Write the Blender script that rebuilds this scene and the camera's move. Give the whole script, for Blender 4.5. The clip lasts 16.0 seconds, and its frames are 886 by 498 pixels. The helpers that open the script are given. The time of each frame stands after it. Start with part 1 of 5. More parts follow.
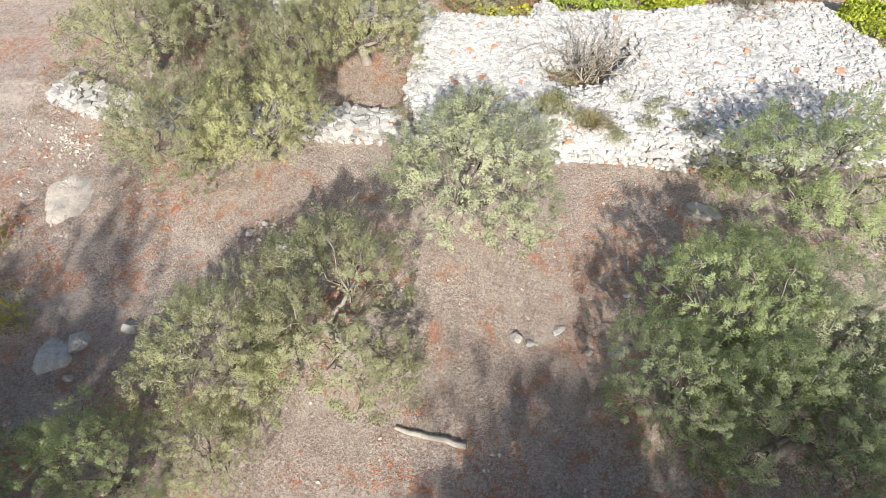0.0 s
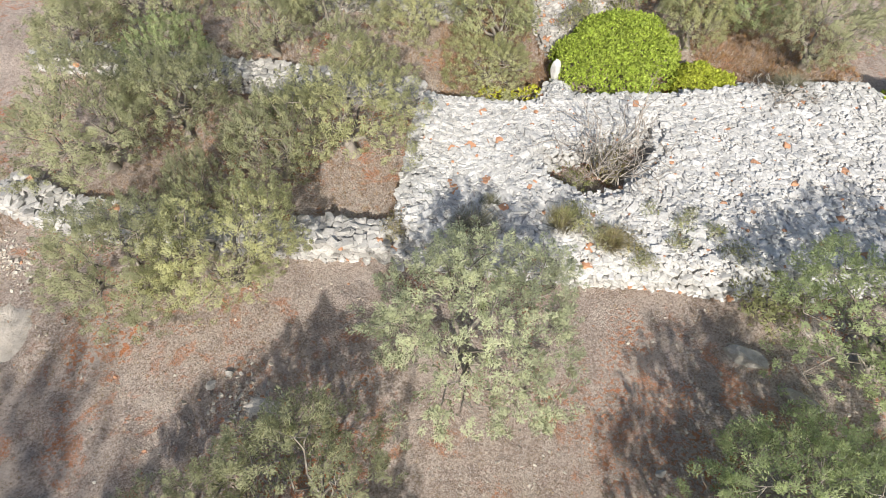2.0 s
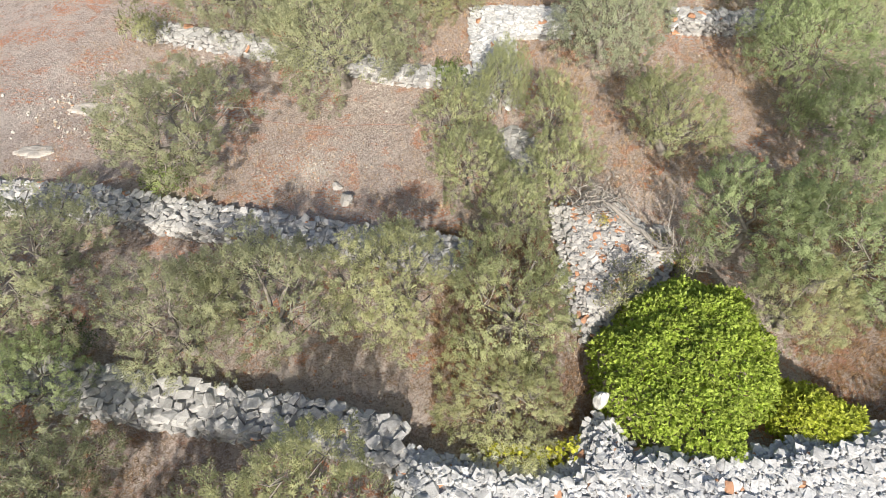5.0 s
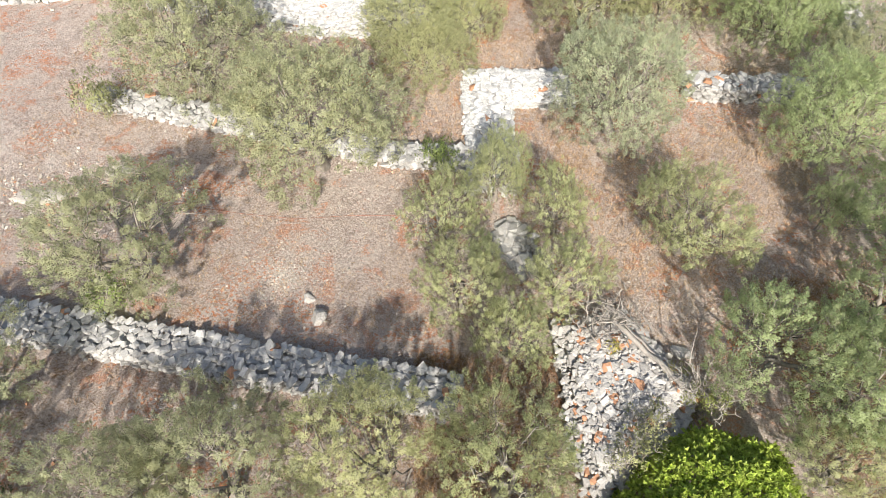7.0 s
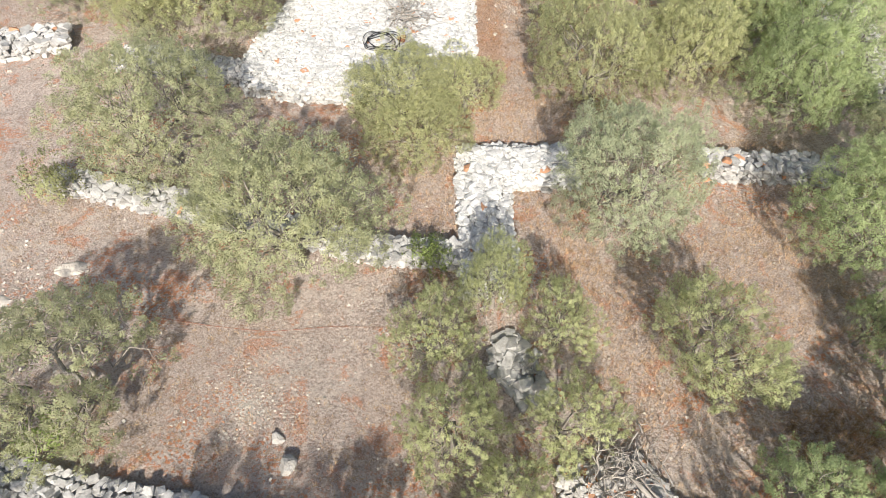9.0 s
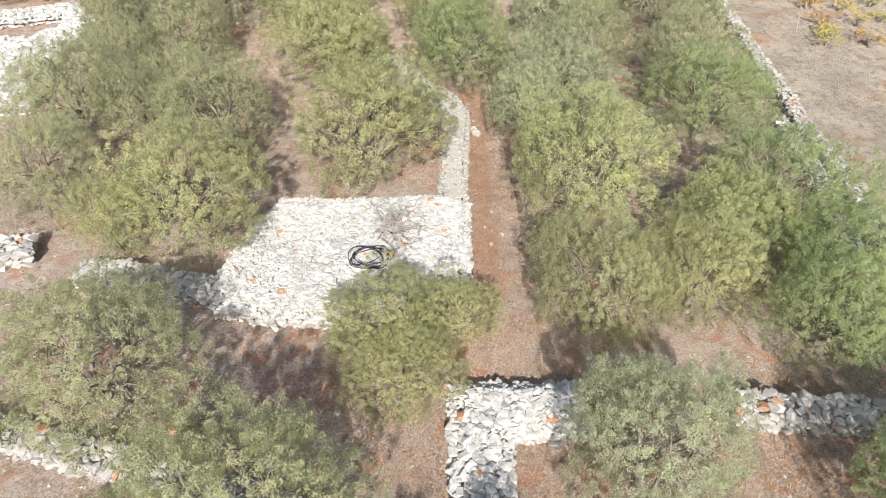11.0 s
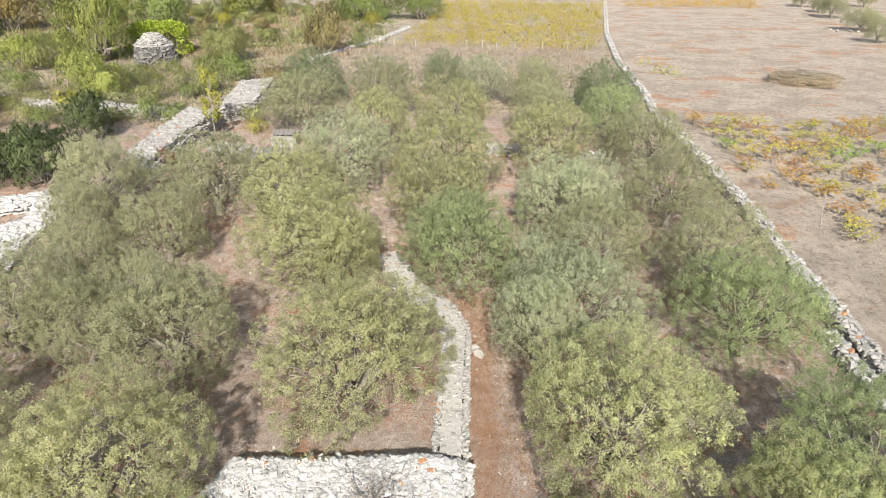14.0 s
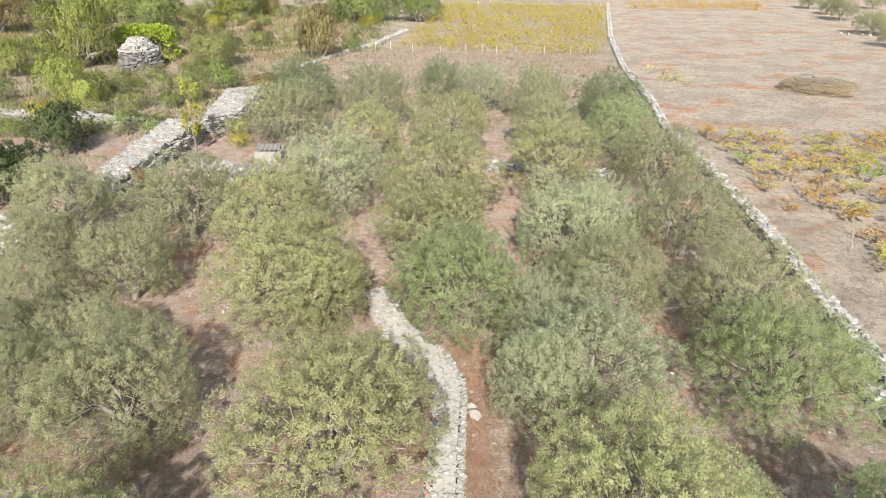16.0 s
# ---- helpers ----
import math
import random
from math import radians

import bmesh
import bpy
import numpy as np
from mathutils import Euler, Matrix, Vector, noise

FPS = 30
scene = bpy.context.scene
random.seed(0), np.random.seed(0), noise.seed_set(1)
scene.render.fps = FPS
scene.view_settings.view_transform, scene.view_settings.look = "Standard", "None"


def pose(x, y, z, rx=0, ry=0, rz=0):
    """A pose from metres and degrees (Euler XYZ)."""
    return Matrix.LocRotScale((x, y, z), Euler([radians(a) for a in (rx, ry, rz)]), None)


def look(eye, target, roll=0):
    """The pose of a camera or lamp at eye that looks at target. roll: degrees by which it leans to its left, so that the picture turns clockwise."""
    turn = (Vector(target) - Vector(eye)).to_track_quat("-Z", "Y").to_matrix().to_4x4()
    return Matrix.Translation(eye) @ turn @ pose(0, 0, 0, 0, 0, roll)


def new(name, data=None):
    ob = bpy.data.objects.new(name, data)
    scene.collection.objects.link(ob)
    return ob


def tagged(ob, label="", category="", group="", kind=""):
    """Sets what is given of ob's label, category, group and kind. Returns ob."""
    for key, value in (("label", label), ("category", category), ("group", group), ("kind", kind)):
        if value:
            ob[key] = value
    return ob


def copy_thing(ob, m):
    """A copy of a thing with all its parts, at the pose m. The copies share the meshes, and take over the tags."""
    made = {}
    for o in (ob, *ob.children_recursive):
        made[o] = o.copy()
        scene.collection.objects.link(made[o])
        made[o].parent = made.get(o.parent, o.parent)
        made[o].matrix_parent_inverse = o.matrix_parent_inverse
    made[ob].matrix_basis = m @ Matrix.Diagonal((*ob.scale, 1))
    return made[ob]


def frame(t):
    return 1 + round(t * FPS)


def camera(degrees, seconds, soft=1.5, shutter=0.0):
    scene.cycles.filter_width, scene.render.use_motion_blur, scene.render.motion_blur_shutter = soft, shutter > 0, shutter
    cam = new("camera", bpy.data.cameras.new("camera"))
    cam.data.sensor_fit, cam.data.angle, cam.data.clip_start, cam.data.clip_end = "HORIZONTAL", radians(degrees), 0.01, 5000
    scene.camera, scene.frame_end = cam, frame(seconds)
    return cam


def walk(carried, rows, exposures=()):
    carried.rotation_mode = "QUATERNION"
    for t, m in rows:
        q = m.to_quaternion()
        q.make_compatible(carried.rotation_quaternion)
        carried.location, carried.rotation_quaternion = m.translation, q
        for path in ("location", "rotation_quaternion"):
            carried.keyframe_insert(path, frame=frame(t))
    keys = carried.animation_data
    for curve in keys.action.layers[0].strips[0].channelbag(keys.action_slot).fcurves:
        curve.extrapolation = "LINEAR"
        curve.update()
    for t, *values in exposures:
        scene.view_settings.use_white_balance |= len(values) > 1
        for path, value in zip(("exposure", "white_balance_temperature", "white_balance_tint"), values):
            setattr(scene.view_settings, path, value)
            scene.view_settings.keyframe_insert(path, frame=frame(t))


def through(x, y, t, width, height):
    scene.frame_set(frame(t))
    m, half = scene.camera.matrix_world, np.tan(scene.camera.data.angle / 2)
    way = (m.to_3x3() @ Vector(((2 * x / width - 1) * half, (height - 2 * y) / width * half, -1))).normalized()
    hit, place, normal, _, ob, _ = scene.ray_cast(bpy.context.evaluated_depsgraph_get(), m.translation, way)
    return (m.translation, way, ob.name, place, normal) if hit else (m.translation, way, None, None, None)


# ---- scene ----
cam = camera(70.6, 16.0, soft=0.5)
METRES, EYE, TILT, LEAN, TURN = 30.0, 12.0, -54.7, 0.0, 0.0
ROWS = [
    (0.0, 0.0, 0.0, 0.0, -0.0, 0.0, 0.0),
    (0.5, 0.0016, 0.0085, 0.0117, 0.0, 0.02, 0.03),
    (1.0, 0.0024, 0.0237, 0.0317, -0.0, 0.12, 0.0),
    (1.5, 0.0028, 0.0441, 0.0599, 0.01, 0.19, 0.02),
    (2.0, 0.0015, 0.0716, 0.0951, -0.07, 0.36, -0.03),
    (2.5, 0.0008, 0.1106, 0.1466, -0.14, 0.55, -0.02),
    (3.0, 0.0014, 0.1559, 0.2127, -0.18, 0.76, -0.02),
    (3.5, 0.002, 0.1916, 0.2621, -0.21, 0.94, 0.01),
    (4.0, 0.0018, 0.217, 0.296, -0.24, 1.1, -0.0),
    (4.5, 0.0035, 0.2365, 0.3233, -0.28, 1.12, 0.03),
    (5.0, 0.0055, 0.2533, 0.3466, -0.32, 1.13, 0.06),
    (5.5, 0.0075, 0.2692, 0.3690, -0.36, 1.13, 0.09),
    (6.0, 0.0096, 0.2850, 0.3912, -0.40, 1.14, 0.12),
    (6.5, 0.0117, 0.3006, 0.4131, -0.43, 1.14, 0.13),
    (7.0, 0.0146, 0.3161, 0.4352, -0.41, 1.17, 0.15),
    (7.5, 0.0168, 0.3297, 0.4557, -0.42, 1.25, 0.15),
    (8.0, 0.0184, 0.3439, 0.476, -0.46, 1.15, 0.15),
    (8.5, 0.0202, 0.3582, 0.4968, -0.47, 1.15, 0.15),
    (8.8, 0.0213, 0.3669, 0.5094, -0.47, 1.17, 0.15),
    (9.0, 0.0220, 0.3728, 0.5180, -0.48, 1.50, 0.15),
    (9.2, 0.0228, 0.3786, 0.5266, -0.48, 2.45, 0.15),
    (9.5, 0.0239, 0.3874, 0.5396, -0.48, 4.40, 0.15),
    (10.0, 0.0258, 0.4021, 0.5612, -0.49, 7.75, 0.15),
    (10.5, 0.0276, 0.417, 0.5832, -0.5, 11.11, 0.15),
    (11.0, 0.0303, 0.433, 0.6061, -0.49, 14.49, 0.13),
    (11.5, 0.0307, 0.448, 0.6282, -0.58, 17.89, 0.12),
    (12.0, 0.0324, 0.4632, 0.6509, -0.59, 21.26, 0.1),
    (12.5, 0.0339, 0.4776, 0.6733, -0.63, 24.58, 0.11),
    (13.0, 0.0341, 0.4922, 0.6945, -0.63, 27.58, 0.12),
    (13.5, 0.0342, 0.5062, 0.7151, -0.61, 27.89, 0.12),
    (14.0, 0.0346, 0.52, 0.736, -0.58, 27.89, 0.11),
    (14.5, 0.0361, 0.5335, 0.7563, -0.57, 27.87, 0.1),
    (15.0, 0.0387, 0.5466, 0.7767, -0.57, 27.84, 0.09),
    (15.5, 0.0412, 0.5605, 0.7965, -0.58, 27.85, 0.07),
    (16.0, 0.0433, 0.5739, 0.8164, -0.59, 27.84, 0.05),
]
EXPOSURES = [(0.0, 0.58), (1.5, 0.49), (2.5, 0.25), (3.5, 0.16), (4.2, 0.26), (6.5, 0.68), (7.5, 0.69), (8.5, 0.65), (11.0, 0.52), (13.0, 0.44), (16.0, 0.5)]
walk(cam, [(t, pose(0, 0, EYE, TILT, LEAN, TURN) @ pose(METRES * x, METRES * y, METRES * z, 90 + pitch, roll, yaw)) for t, x, y, z, yaw, pitch, roll in ROWS], EXPOSURES)

# ---- light ----
SUN_EL, SUN_AZ = 37.0, 180.0  # elevation; compass bearing of the sun, clockwise from +y
world = bpy.data.worlds.new("world")
scene.world = world
world.use_nodes = True
wn = world.node_tree.nodes
sky = wn.new("ShaderNodeTexSky")
sky.sky_type, sky.sun_disc = "NISHITA", False
sky.sun_elevation, sky.sun_rotation = radians(SUN_EL), radians(SUN_AZ)
sky.air_density, sky.dust_density = 1.0, 2.0
world.node_tree.links.new(sky.outputs[0], wn["Background"].inputs[0])
wn["Background"].inputs[1].default_value = 0.098
sun = new("sun", bpy.data.lights.new("sun", "SUN"))
sun.data.energy, sun.data.angle, sun.data.color = 4.8, radians(1.2), (1.0, 0.95, 0.87)
sx, sy = math.sin(radians(SUN_AZ)), math.cos(radians(SUN_AZ))
ce, se = math.cos(radians(SUN_EL)), math.sin(radians(SUN_EL))
sun.matrix_world = look((sx * ce * 60, sy * ce * 60 + 20, se * 60), (0, 20, 0))


# ---- materials ----
class Nodes:
    """A small wrapper that strings material nodes together."""

    def __init__(self, name):
        self.mat = bpy.data.materials.new(name)
        self.mat.use_nodes = True
        self.t = self.mat.node_tree
        self.out = self.t.nodes["Material Output"]
        self.bsdf = self.t.nodes["Principled BSDF"]
        self.bsdf.inputs["Specular IOR Level"].default_value = 0.25

    def put(self, socket, value):
        if hasattr(value, "is_output"):
            self.t.links.new(value, socket)
        elif value is not None:
            socket.default_value = value

    def coord(self, scale=(1, 1, 1)):
        c = self.t.nodes.new("ShaderNodeTexCoord")
        m = self.t.nodes.new("ShaderNodeMapping")
        m.inputs["Scale"].default_value = scale
        self.t.links.new(c.outputs["Object"], m.inputs[0])
        return m.outputs[0]

    def place(self):
        g = self.t.nodes.new("ShaderNodeNewGeometry")
        return g.outputs["Position"]

    def noise(self, vec, scale, detail=4.0, rough=0.6, distort=0.0):
        n = self.t.nodes.new("ShaderNodeTexNoise")
        self.put(n.inputs["Vector"], vec)
        n.inputs["Scale"].default_value, n.inputs["Detail"].default_value = scale, detail
        n.inputs["Roughness"].default_value, n.inputs["Distortion"].default_value = rough, distort
        return n.outputs["Fac"]

    def cells(self, vec, scale, feature="F1", out="Distance"):
        n = self.t.nodes.new("ShaderNodeTexVoronoi")
        n.feature = feature
        self.put(n.inputs["Vector"], vec)
        n.inputs["Scale"].default_value = scale
        return n.outputs[out]

    def ramp(self, fac, *stops, mode="LINEAR"):
        n = self.t.nodes.new("ShaderNodeValToRGB")
        n.color_ramp.interpolation = mode
        while len(n.color_ramp.elements) < len(stops):
            n.color_ramp.elements.new(0.5)
        for e, (p, c) in zip(n.color_ramp.elements, stops):
            e.position = p
            e.color = (c, c, c, 1) if isinstance(c, (int, float)) else (*c, 1)
        self.put(n.inputs[0], fac)
        return n.outputs[0]

    def mix(self, fac, a, b, blend="MIX"):
        n = self.t.nodes.new("ShaderNodeMix")
        n.data_type, n.blend_type = "RGBA", blend
        self.put(n.inputs[0], fac)
        for i, v in ((6, a), (7, b)):
            self.put(n.inputs[i], (*v, 1) if isinstance(v, tuple) else v)
        return n.outputs[2]

    def math(self, op, a, b=0.5):
        n = self.t.nodes.new("ShaderNodeMath")
        n.operation = op
        self.put(n.inputs[0], a)
        self.put(n.inputs[1], b)
        return n.outputs[0]

    def axis(self, vec, i):
        n = self.t.nodes.new("ShaderNodeSeparateXYZ")
        self.put(n.inputs[0], vec)
        return n.outputs[i]

    def chance(self):
        """A random value for each object and each loose piece of it."""
        o = self.t.nodes.new("ShaderNodeObjectInfo")
        g = self.t.nodes.new("ShaderNodeNewGeometry")
        s = self.math("ADD", o.outputs["Random"], g.outputs["Random Per Island"])
        return self.math("FRACT", s)

    def tint(self):
        o = self.t.nodes.new("ShaderNodeObjectInfo")
        return o.outputs["Color"]

    def bump(self, height, strength, dist):
        n = self.t.nodes.new("ShaderNodeBump")
        n.inputs["Strength"].default_value, n.inputs["Distance"].default_value = strength, dist
        self.put(n.inputs["Height"], height)
        self.t.links.new(n.outputs[0], self.bsdf.inputs["Normal"])

    def done(self, color, rough=0.9, through=0.0):
        self.put(self.bsdf.inputs["Base Color"], color if not isinstance(color, tuple) else (*color, 1))
        self.put(self.bsdf.inputs["Roughness"], rough)
        if through:
            tr = self.t.nodes.new("ShaderNodeBsdfTranslucent")
            self.put(tr.inputs[0], color if not isinstance(color, tuple) else (*color, 1))
            ms = self.t.nodes.new("ShaderNodeMixShader")
            ms.inputs[0].default_value = through
            self.t.links.new(self.bsdf.outputs[0], ms.inputs[1])
            self.t.links.new(tr.outputs[0], ms.inputs[2])
            self.t.links.new(ms.outputs[0], self.out.inputs[0])
        return self.mat


def ground_material():
    n = Nodes("dry_soil")
    p = n.place()
    big, mid, fine = n.noise(p, 0.16, 3), n.noise(p, 0.9, 5, 0.65), n.noise(p, 9, 6, 0.75)
    grit = n.noise(p, 42, 5, 0.85)
    straw = n.mix(n.ramp(mid, (0.3, 0.0), (0.7, 1.0)), (0.50, 0.385, 0.315), (0.68, 0.545, 0.46))
    straw = n.mix(n.ramp(grit, (0.5, 0.0), (0.62, 1.0)), straw, (0.759, 0.655, 0.579))
    straw = n.mix(n.ramp(grit, (0.34, 0.8), (0.45, 0.0)), straw, (0.20, 0.15, 0.115))
    straw = n.mix(n.ramp(fine, (0.36, 0.6), (0.52, 0.0)), straw, (0.201, 0.146, 0.116))
    salt = n.noise(p, 21, 3, 0.6)
    straw = n.mix(n.ramp(salt, (0.52, 0.0), (0.6, 0.9)), straw, (0.736, 0.638, 0.561))
    straw = n.mix(n.ramp(salt, (0.38, 0.65), (0.47, 0.0)), straw, (0.26, 0.20, 0.155))
    mott = n.noise(p, 2.6, 4, 0.7)
    straw = n.mix(n.ramp(mott, (0.38, 0.4), (0.52, 0.0)), straw, (0.301, 0.235, 0.195))
    straw = n.mix(n.ramp(mott, (0.55, 0.0), (0.68, 0.6)), straw, (0.625, 0.532, 0.463))
    pale = n.noise(p, 0.55, 6, 0.7)
    straw = n.mix(n.math("MULTIPLY", n.ramp(pale, (0.53, 0.0), (0.64, 0.75)), n.ramp(fine, (0.4, 0.3), (0.52, 1.0))), straw, (0.698, 0.600, 0.514))
    # bare red earth in worn patches
    red = n.math("MULTIPLY", n.ramp(n.noise(p, 0.9, 7, 0.72, 0.8), (0.555, 0.0), (0.605, 1.0)), n.ramp(fine, (0.40, 0.0), (0.5, 1.0)))
    col = n.mix(n.math("MULTIPLY", n.math("MULTIPLY", red, 0.95), n.ramp(grit, (0.46, 0.1), (0.53, 1.0))), straw, (0.60, 0.22, 0.085))
    fleck = n.math("MULTIPLY", n.ramp(n.noise(p, 3.4, 6, 0.8), (0.56, 0.0), (0.64, 1.0)), n.ramp(n.noise(p, 0.4, 3, 0.6), (0.42, 0.0), (0.6, 1.0)))
    col = n.mix(n.math("MULTIPLY", fleck, 0.75), col, (0.40, 0.15, 0.07))
    crumbs = n.math("MULTIPLY", n.ramp(n.noise(p, 13, 3, 0.6), (0.53, 0.0), (0.57, 1.0)), n.ramp(n.noise(p, 0.42, 4, 0.65), (0.53, 0.0), (0.61, 1.0)))
    col = n.mix(n.math("MULTIPLY", crumbs, 0.85), col, (0.62, 0.23, 0.09))
    col = n.mix(n.ramp(big, (0.45, 0.0), (0.7, 0.5)), col, (0.446, 0.336, 0.274))
    # small pale stones lying loose
    chips = n.math("MULTIPLY", n.ramp(n.cells(p, 20), (0.18, 1.0), (0.26, 0.0)), n.ramp(n.noise(p, 5.1, 3), (0.42, 0.0), (0.52, 1.0)))
    small = n.math("MULTIPLY", n.ramp(n.cells(p, 46), (0.2, 1.0), (0.3, 0.0)), n.ramp(n.noise(p, 7.3, 3), (0.42, 0.0), (0.55, 1.0)))
    col = n.mix(n.math("MULTIPLY", small, 0.75), col, (0.692, 0.616, 0.572))
    col = n.mix(n.math("MULTIPLY", chips, 0.85), col, (0.692, 0.627, 0.596))
    # red-brown soil deep in the grove, its colour darkened for the trees' shade
    shady_soil = n.math("ADD", n.math("SUBTRACT", n.axis(p, 1), 37.0), n.math("MULTIPLY", n.math("SUBTRACT", mid, 0.5), 8.0))
    shady_soil = n.math("MULTIPLY", n.ramp(n.math("MULTIPLY", shady_soil, 0.2), (0.0, 0.0), (1.0, 1.0)), n.ramp(mott, (0.36, 0.5), (0.62, 0.12)))
    col = n.mix(shady_soil, col, (0.28, 0.19, 0.13))
    # worn red earth beside the path wall
    lane = n.math("SUBTRACT", 1.0, n.math("MULTIPLY", n.math("ABSOLUTE", n.math("SUBTRACT", n.axis(p, 0), 2.35), 0.0), 1.25))
    lane = n.math("MULTIPLY", n.ramp(n.math("ADD", lane, n.math("SUBTRACT", n.noise(p, 1.6, 4), 0.5)), (0.1, 0.0), (0.7, 1.0)), n.ramp(n.math("MULTIPLY", n.math("SUBTRACT", n.axis(p, 1), 32.0), 0.25), (0.0, 0.0), (1.0, 1.0)))
    lane = n.math("MULTIPLY", lane, n.ramp(n.math("MULTIPLY", n.math("SUBTRACT", 49.0, n.axis(p, 1)), 0.25), (0.0, 0.0), (1.0, 1.0)))
    col = n.mix(n.math("MULTIPLY", n.math("MULTIPLY", lane, 0.5), n.ramp(grit, (0.38, 0.5), (0.5, 1.0))), col, (0.44, 0.235, 0.13))
    # ploughed fields past the boundary wall: paler, with streaks along the furrows
    sq = n.t.nodes.new("ShaderNodeMapping")
    sq.inputs["Scale"].default_value = (0.6, 1.1, 1)
    n.put(sq.inputs[0], p)
    streak = n.noise(p, 1.1, 8, 0.8)
    field = n.mix(n.ramp(streak, (0.35, 0.0), (0.65, 1.0)), (0.46, 0.385, 0.305), (0.62, 0.53, 0.43))
    field = n.mix(n.ramp(n.noise(sq.outputs[0], 0.24, 7, 0.75), (0.54, 0.0), (0.6, 0.75)), field, (0.52, 0.25, 0.12))
    field = n.mix(n.ramp(n.noise(p, 0.35, 6, 0.7), (0.42, 0.6), (0.55, 0.0)), field, (0.35, 0.295, 0.235))
    field = n.mix(n.ramp(n.noise(p, 3.0, 6, 0.8), (0.4, 0.7), (0.5, 0.0)), field, (0.24, 0.195, 0.15))
    px, py = n.axis(p, 0), n.axis(p, 1)
    # rough pasture beyond the grove: grey-brown dead grass
    sward = n.mix(n.ramp(n.noise(p, 0.3, 5, 0.65), (0.35, 0.0), (0.65, 1.0)), (0.37, 0.315, 0.24), (0.52, 0.44, 0.34))
    sward = n.mix(n.ramp(n.noise(p, 0.12, 4, 0.6), (0.5, 0.0), (0.62, 0.7)), sward, (0.43, 0.32, 0.22))
    sward = n.mix(n.ramp(n.noise(p, 2.2, 5, 0.75), (0.38, 0.8), (0.52, 0.0)), sward, (0.21, 0.185, 0.13))
    beyond = n.math("ADD", n.math("SUBTRACT", py, 68.0), n.math("MULTIPLY", n.math("SUBTRACT", n.noise(p, 0.15, 3), 0.5), 14.0))
    col = n.mix(n.ramp(n.math("MULTIPLY", beyond, 0.2), (0.0, 0.0), (1.0, 1.0)), col, sward)
    edge = n.math("SUBTRACT", n.math("SUBTRACT", px, 16.2), n.math("MULTIPLY", n.math("MAXIMUM", n.math("SUBTRACT", py, 70.0), 0.0), 0.17))
    col = n.mix(n.ramp(n.math("ADD", edge, 0.2), (0.0, 0.0), (0.6, 1.0)), col, field)
    n.bump(n.math("ADD", fine, n.math("MULTIPLY", grit, 0.8)), 1.0, 0.07)
    return n.done(col, 0.95)


def stone_material(name, lo, hi, orange=0.03):
    n = Nodes(name)
    r, p = n.chance(), n.place()
    base = n.ramp(r, (0.0, lo), (1.0, hi))
    fine, mid = n.noise(p, 22, 5, 0.7), n.noise(p, 5, 4)
    base = n.mix(n.ramp(mid, (0.4, 0.5), (0.58, 0.0)), base, n.mix(1.0, base, (0.66, 0.65, 0.63), "MULTIPLY"))
    base = n.mix(n.ramp(fine, (0.36, 0.45), (0.5, 0.0)), base, n.mix(1.0, base, (0.62, 0.6, 0.58), "MULTIPLY"))
    base = n.mix(n.ramp(n.noise(p, 60, 3, 0.7), (0.55, 0.0), (0.7, 0.6)), base, (0.66, 0.65, 0.63))
    base = n.mix(n.ramp(n.noise(p, 0.75, 5, 0.7), (0.5, 0.0), (0.66, 0.75)), base, n.mix(1.0, base, (0.70, 0.71, 0.72), "MULTIPLY"))
    rr = n.math("FRACT", n.math("MULTIPLY", r, 17.37))
    base = n.mix(n.ramp(rr, (0.0, 1.0), (orange, 0.0), mode="CONSTANT"), base, (0.50, 0.27, 0.16))
    n.bump(n.math("ADD", fine, mid), 0.7, 0.025)
    return n.done(base, 0.9)


def leaf_material(name, dark, light, through=0.3, young=None):
    """young: the colour of clumped fresh shoots, and of crown tops painted lighter in place of light."""
    n = Nodes(name)
    g = n.t.nodes.new("ShaderNodeNewGeometry")
    c = n.ramp(g.outputs["Random Per Island"], (0.0, dark), (0.75, light), (1.0, tuple(1.12 * v for v in light)))
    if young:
        # height term paints the light on crown tops into the leaf colour
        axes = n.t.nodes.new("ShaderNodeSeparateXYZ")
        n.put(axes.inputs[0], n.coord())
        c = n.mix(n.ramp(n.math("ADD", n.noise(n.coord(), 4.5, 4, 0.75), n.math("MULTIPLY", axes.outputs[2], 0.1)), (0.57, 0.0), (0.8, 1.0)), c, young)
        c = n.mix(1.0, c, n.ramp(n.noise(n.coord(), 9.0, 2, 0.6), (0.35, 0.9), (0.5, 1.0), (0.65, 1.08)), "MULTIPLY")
    else:
        c = n.mix(1.0, c, n.ramp(n.noise(n.coord(), 7.5, 3, 0.7), (0.33, 0.46), (0.5, 0.98), (0.67, 1.46)), "MULTIPLY")
    c = n.mix(1.0, c, n.tint(), "MULTIPLY")
    return n.done(c, 0.5, through)


def plain_material(name, a, b, scale=6.0, rough=0.85, metal=0.0):
    n = Nodes(name)
    p = n.coord()
    c = n.mix(n.ramp(n.noise(p, scale, 5, 0.65), (0.3, 0.0), (0.7, 1.0)), a, b)
    c = n.mix(n.ramp(n.noise(p, scale * 7, 4, 0.7), (0.3, 0.5), (0.5, 0.0)), c, tuple(0.5 * v for v in a))
    n.bsdf.inputs["Metallic"].default_value = metal
    n.bump(n.noise(p, scale * 5, 5, 0.7), 0.5, 0.01)
    return n.done(c, rough)


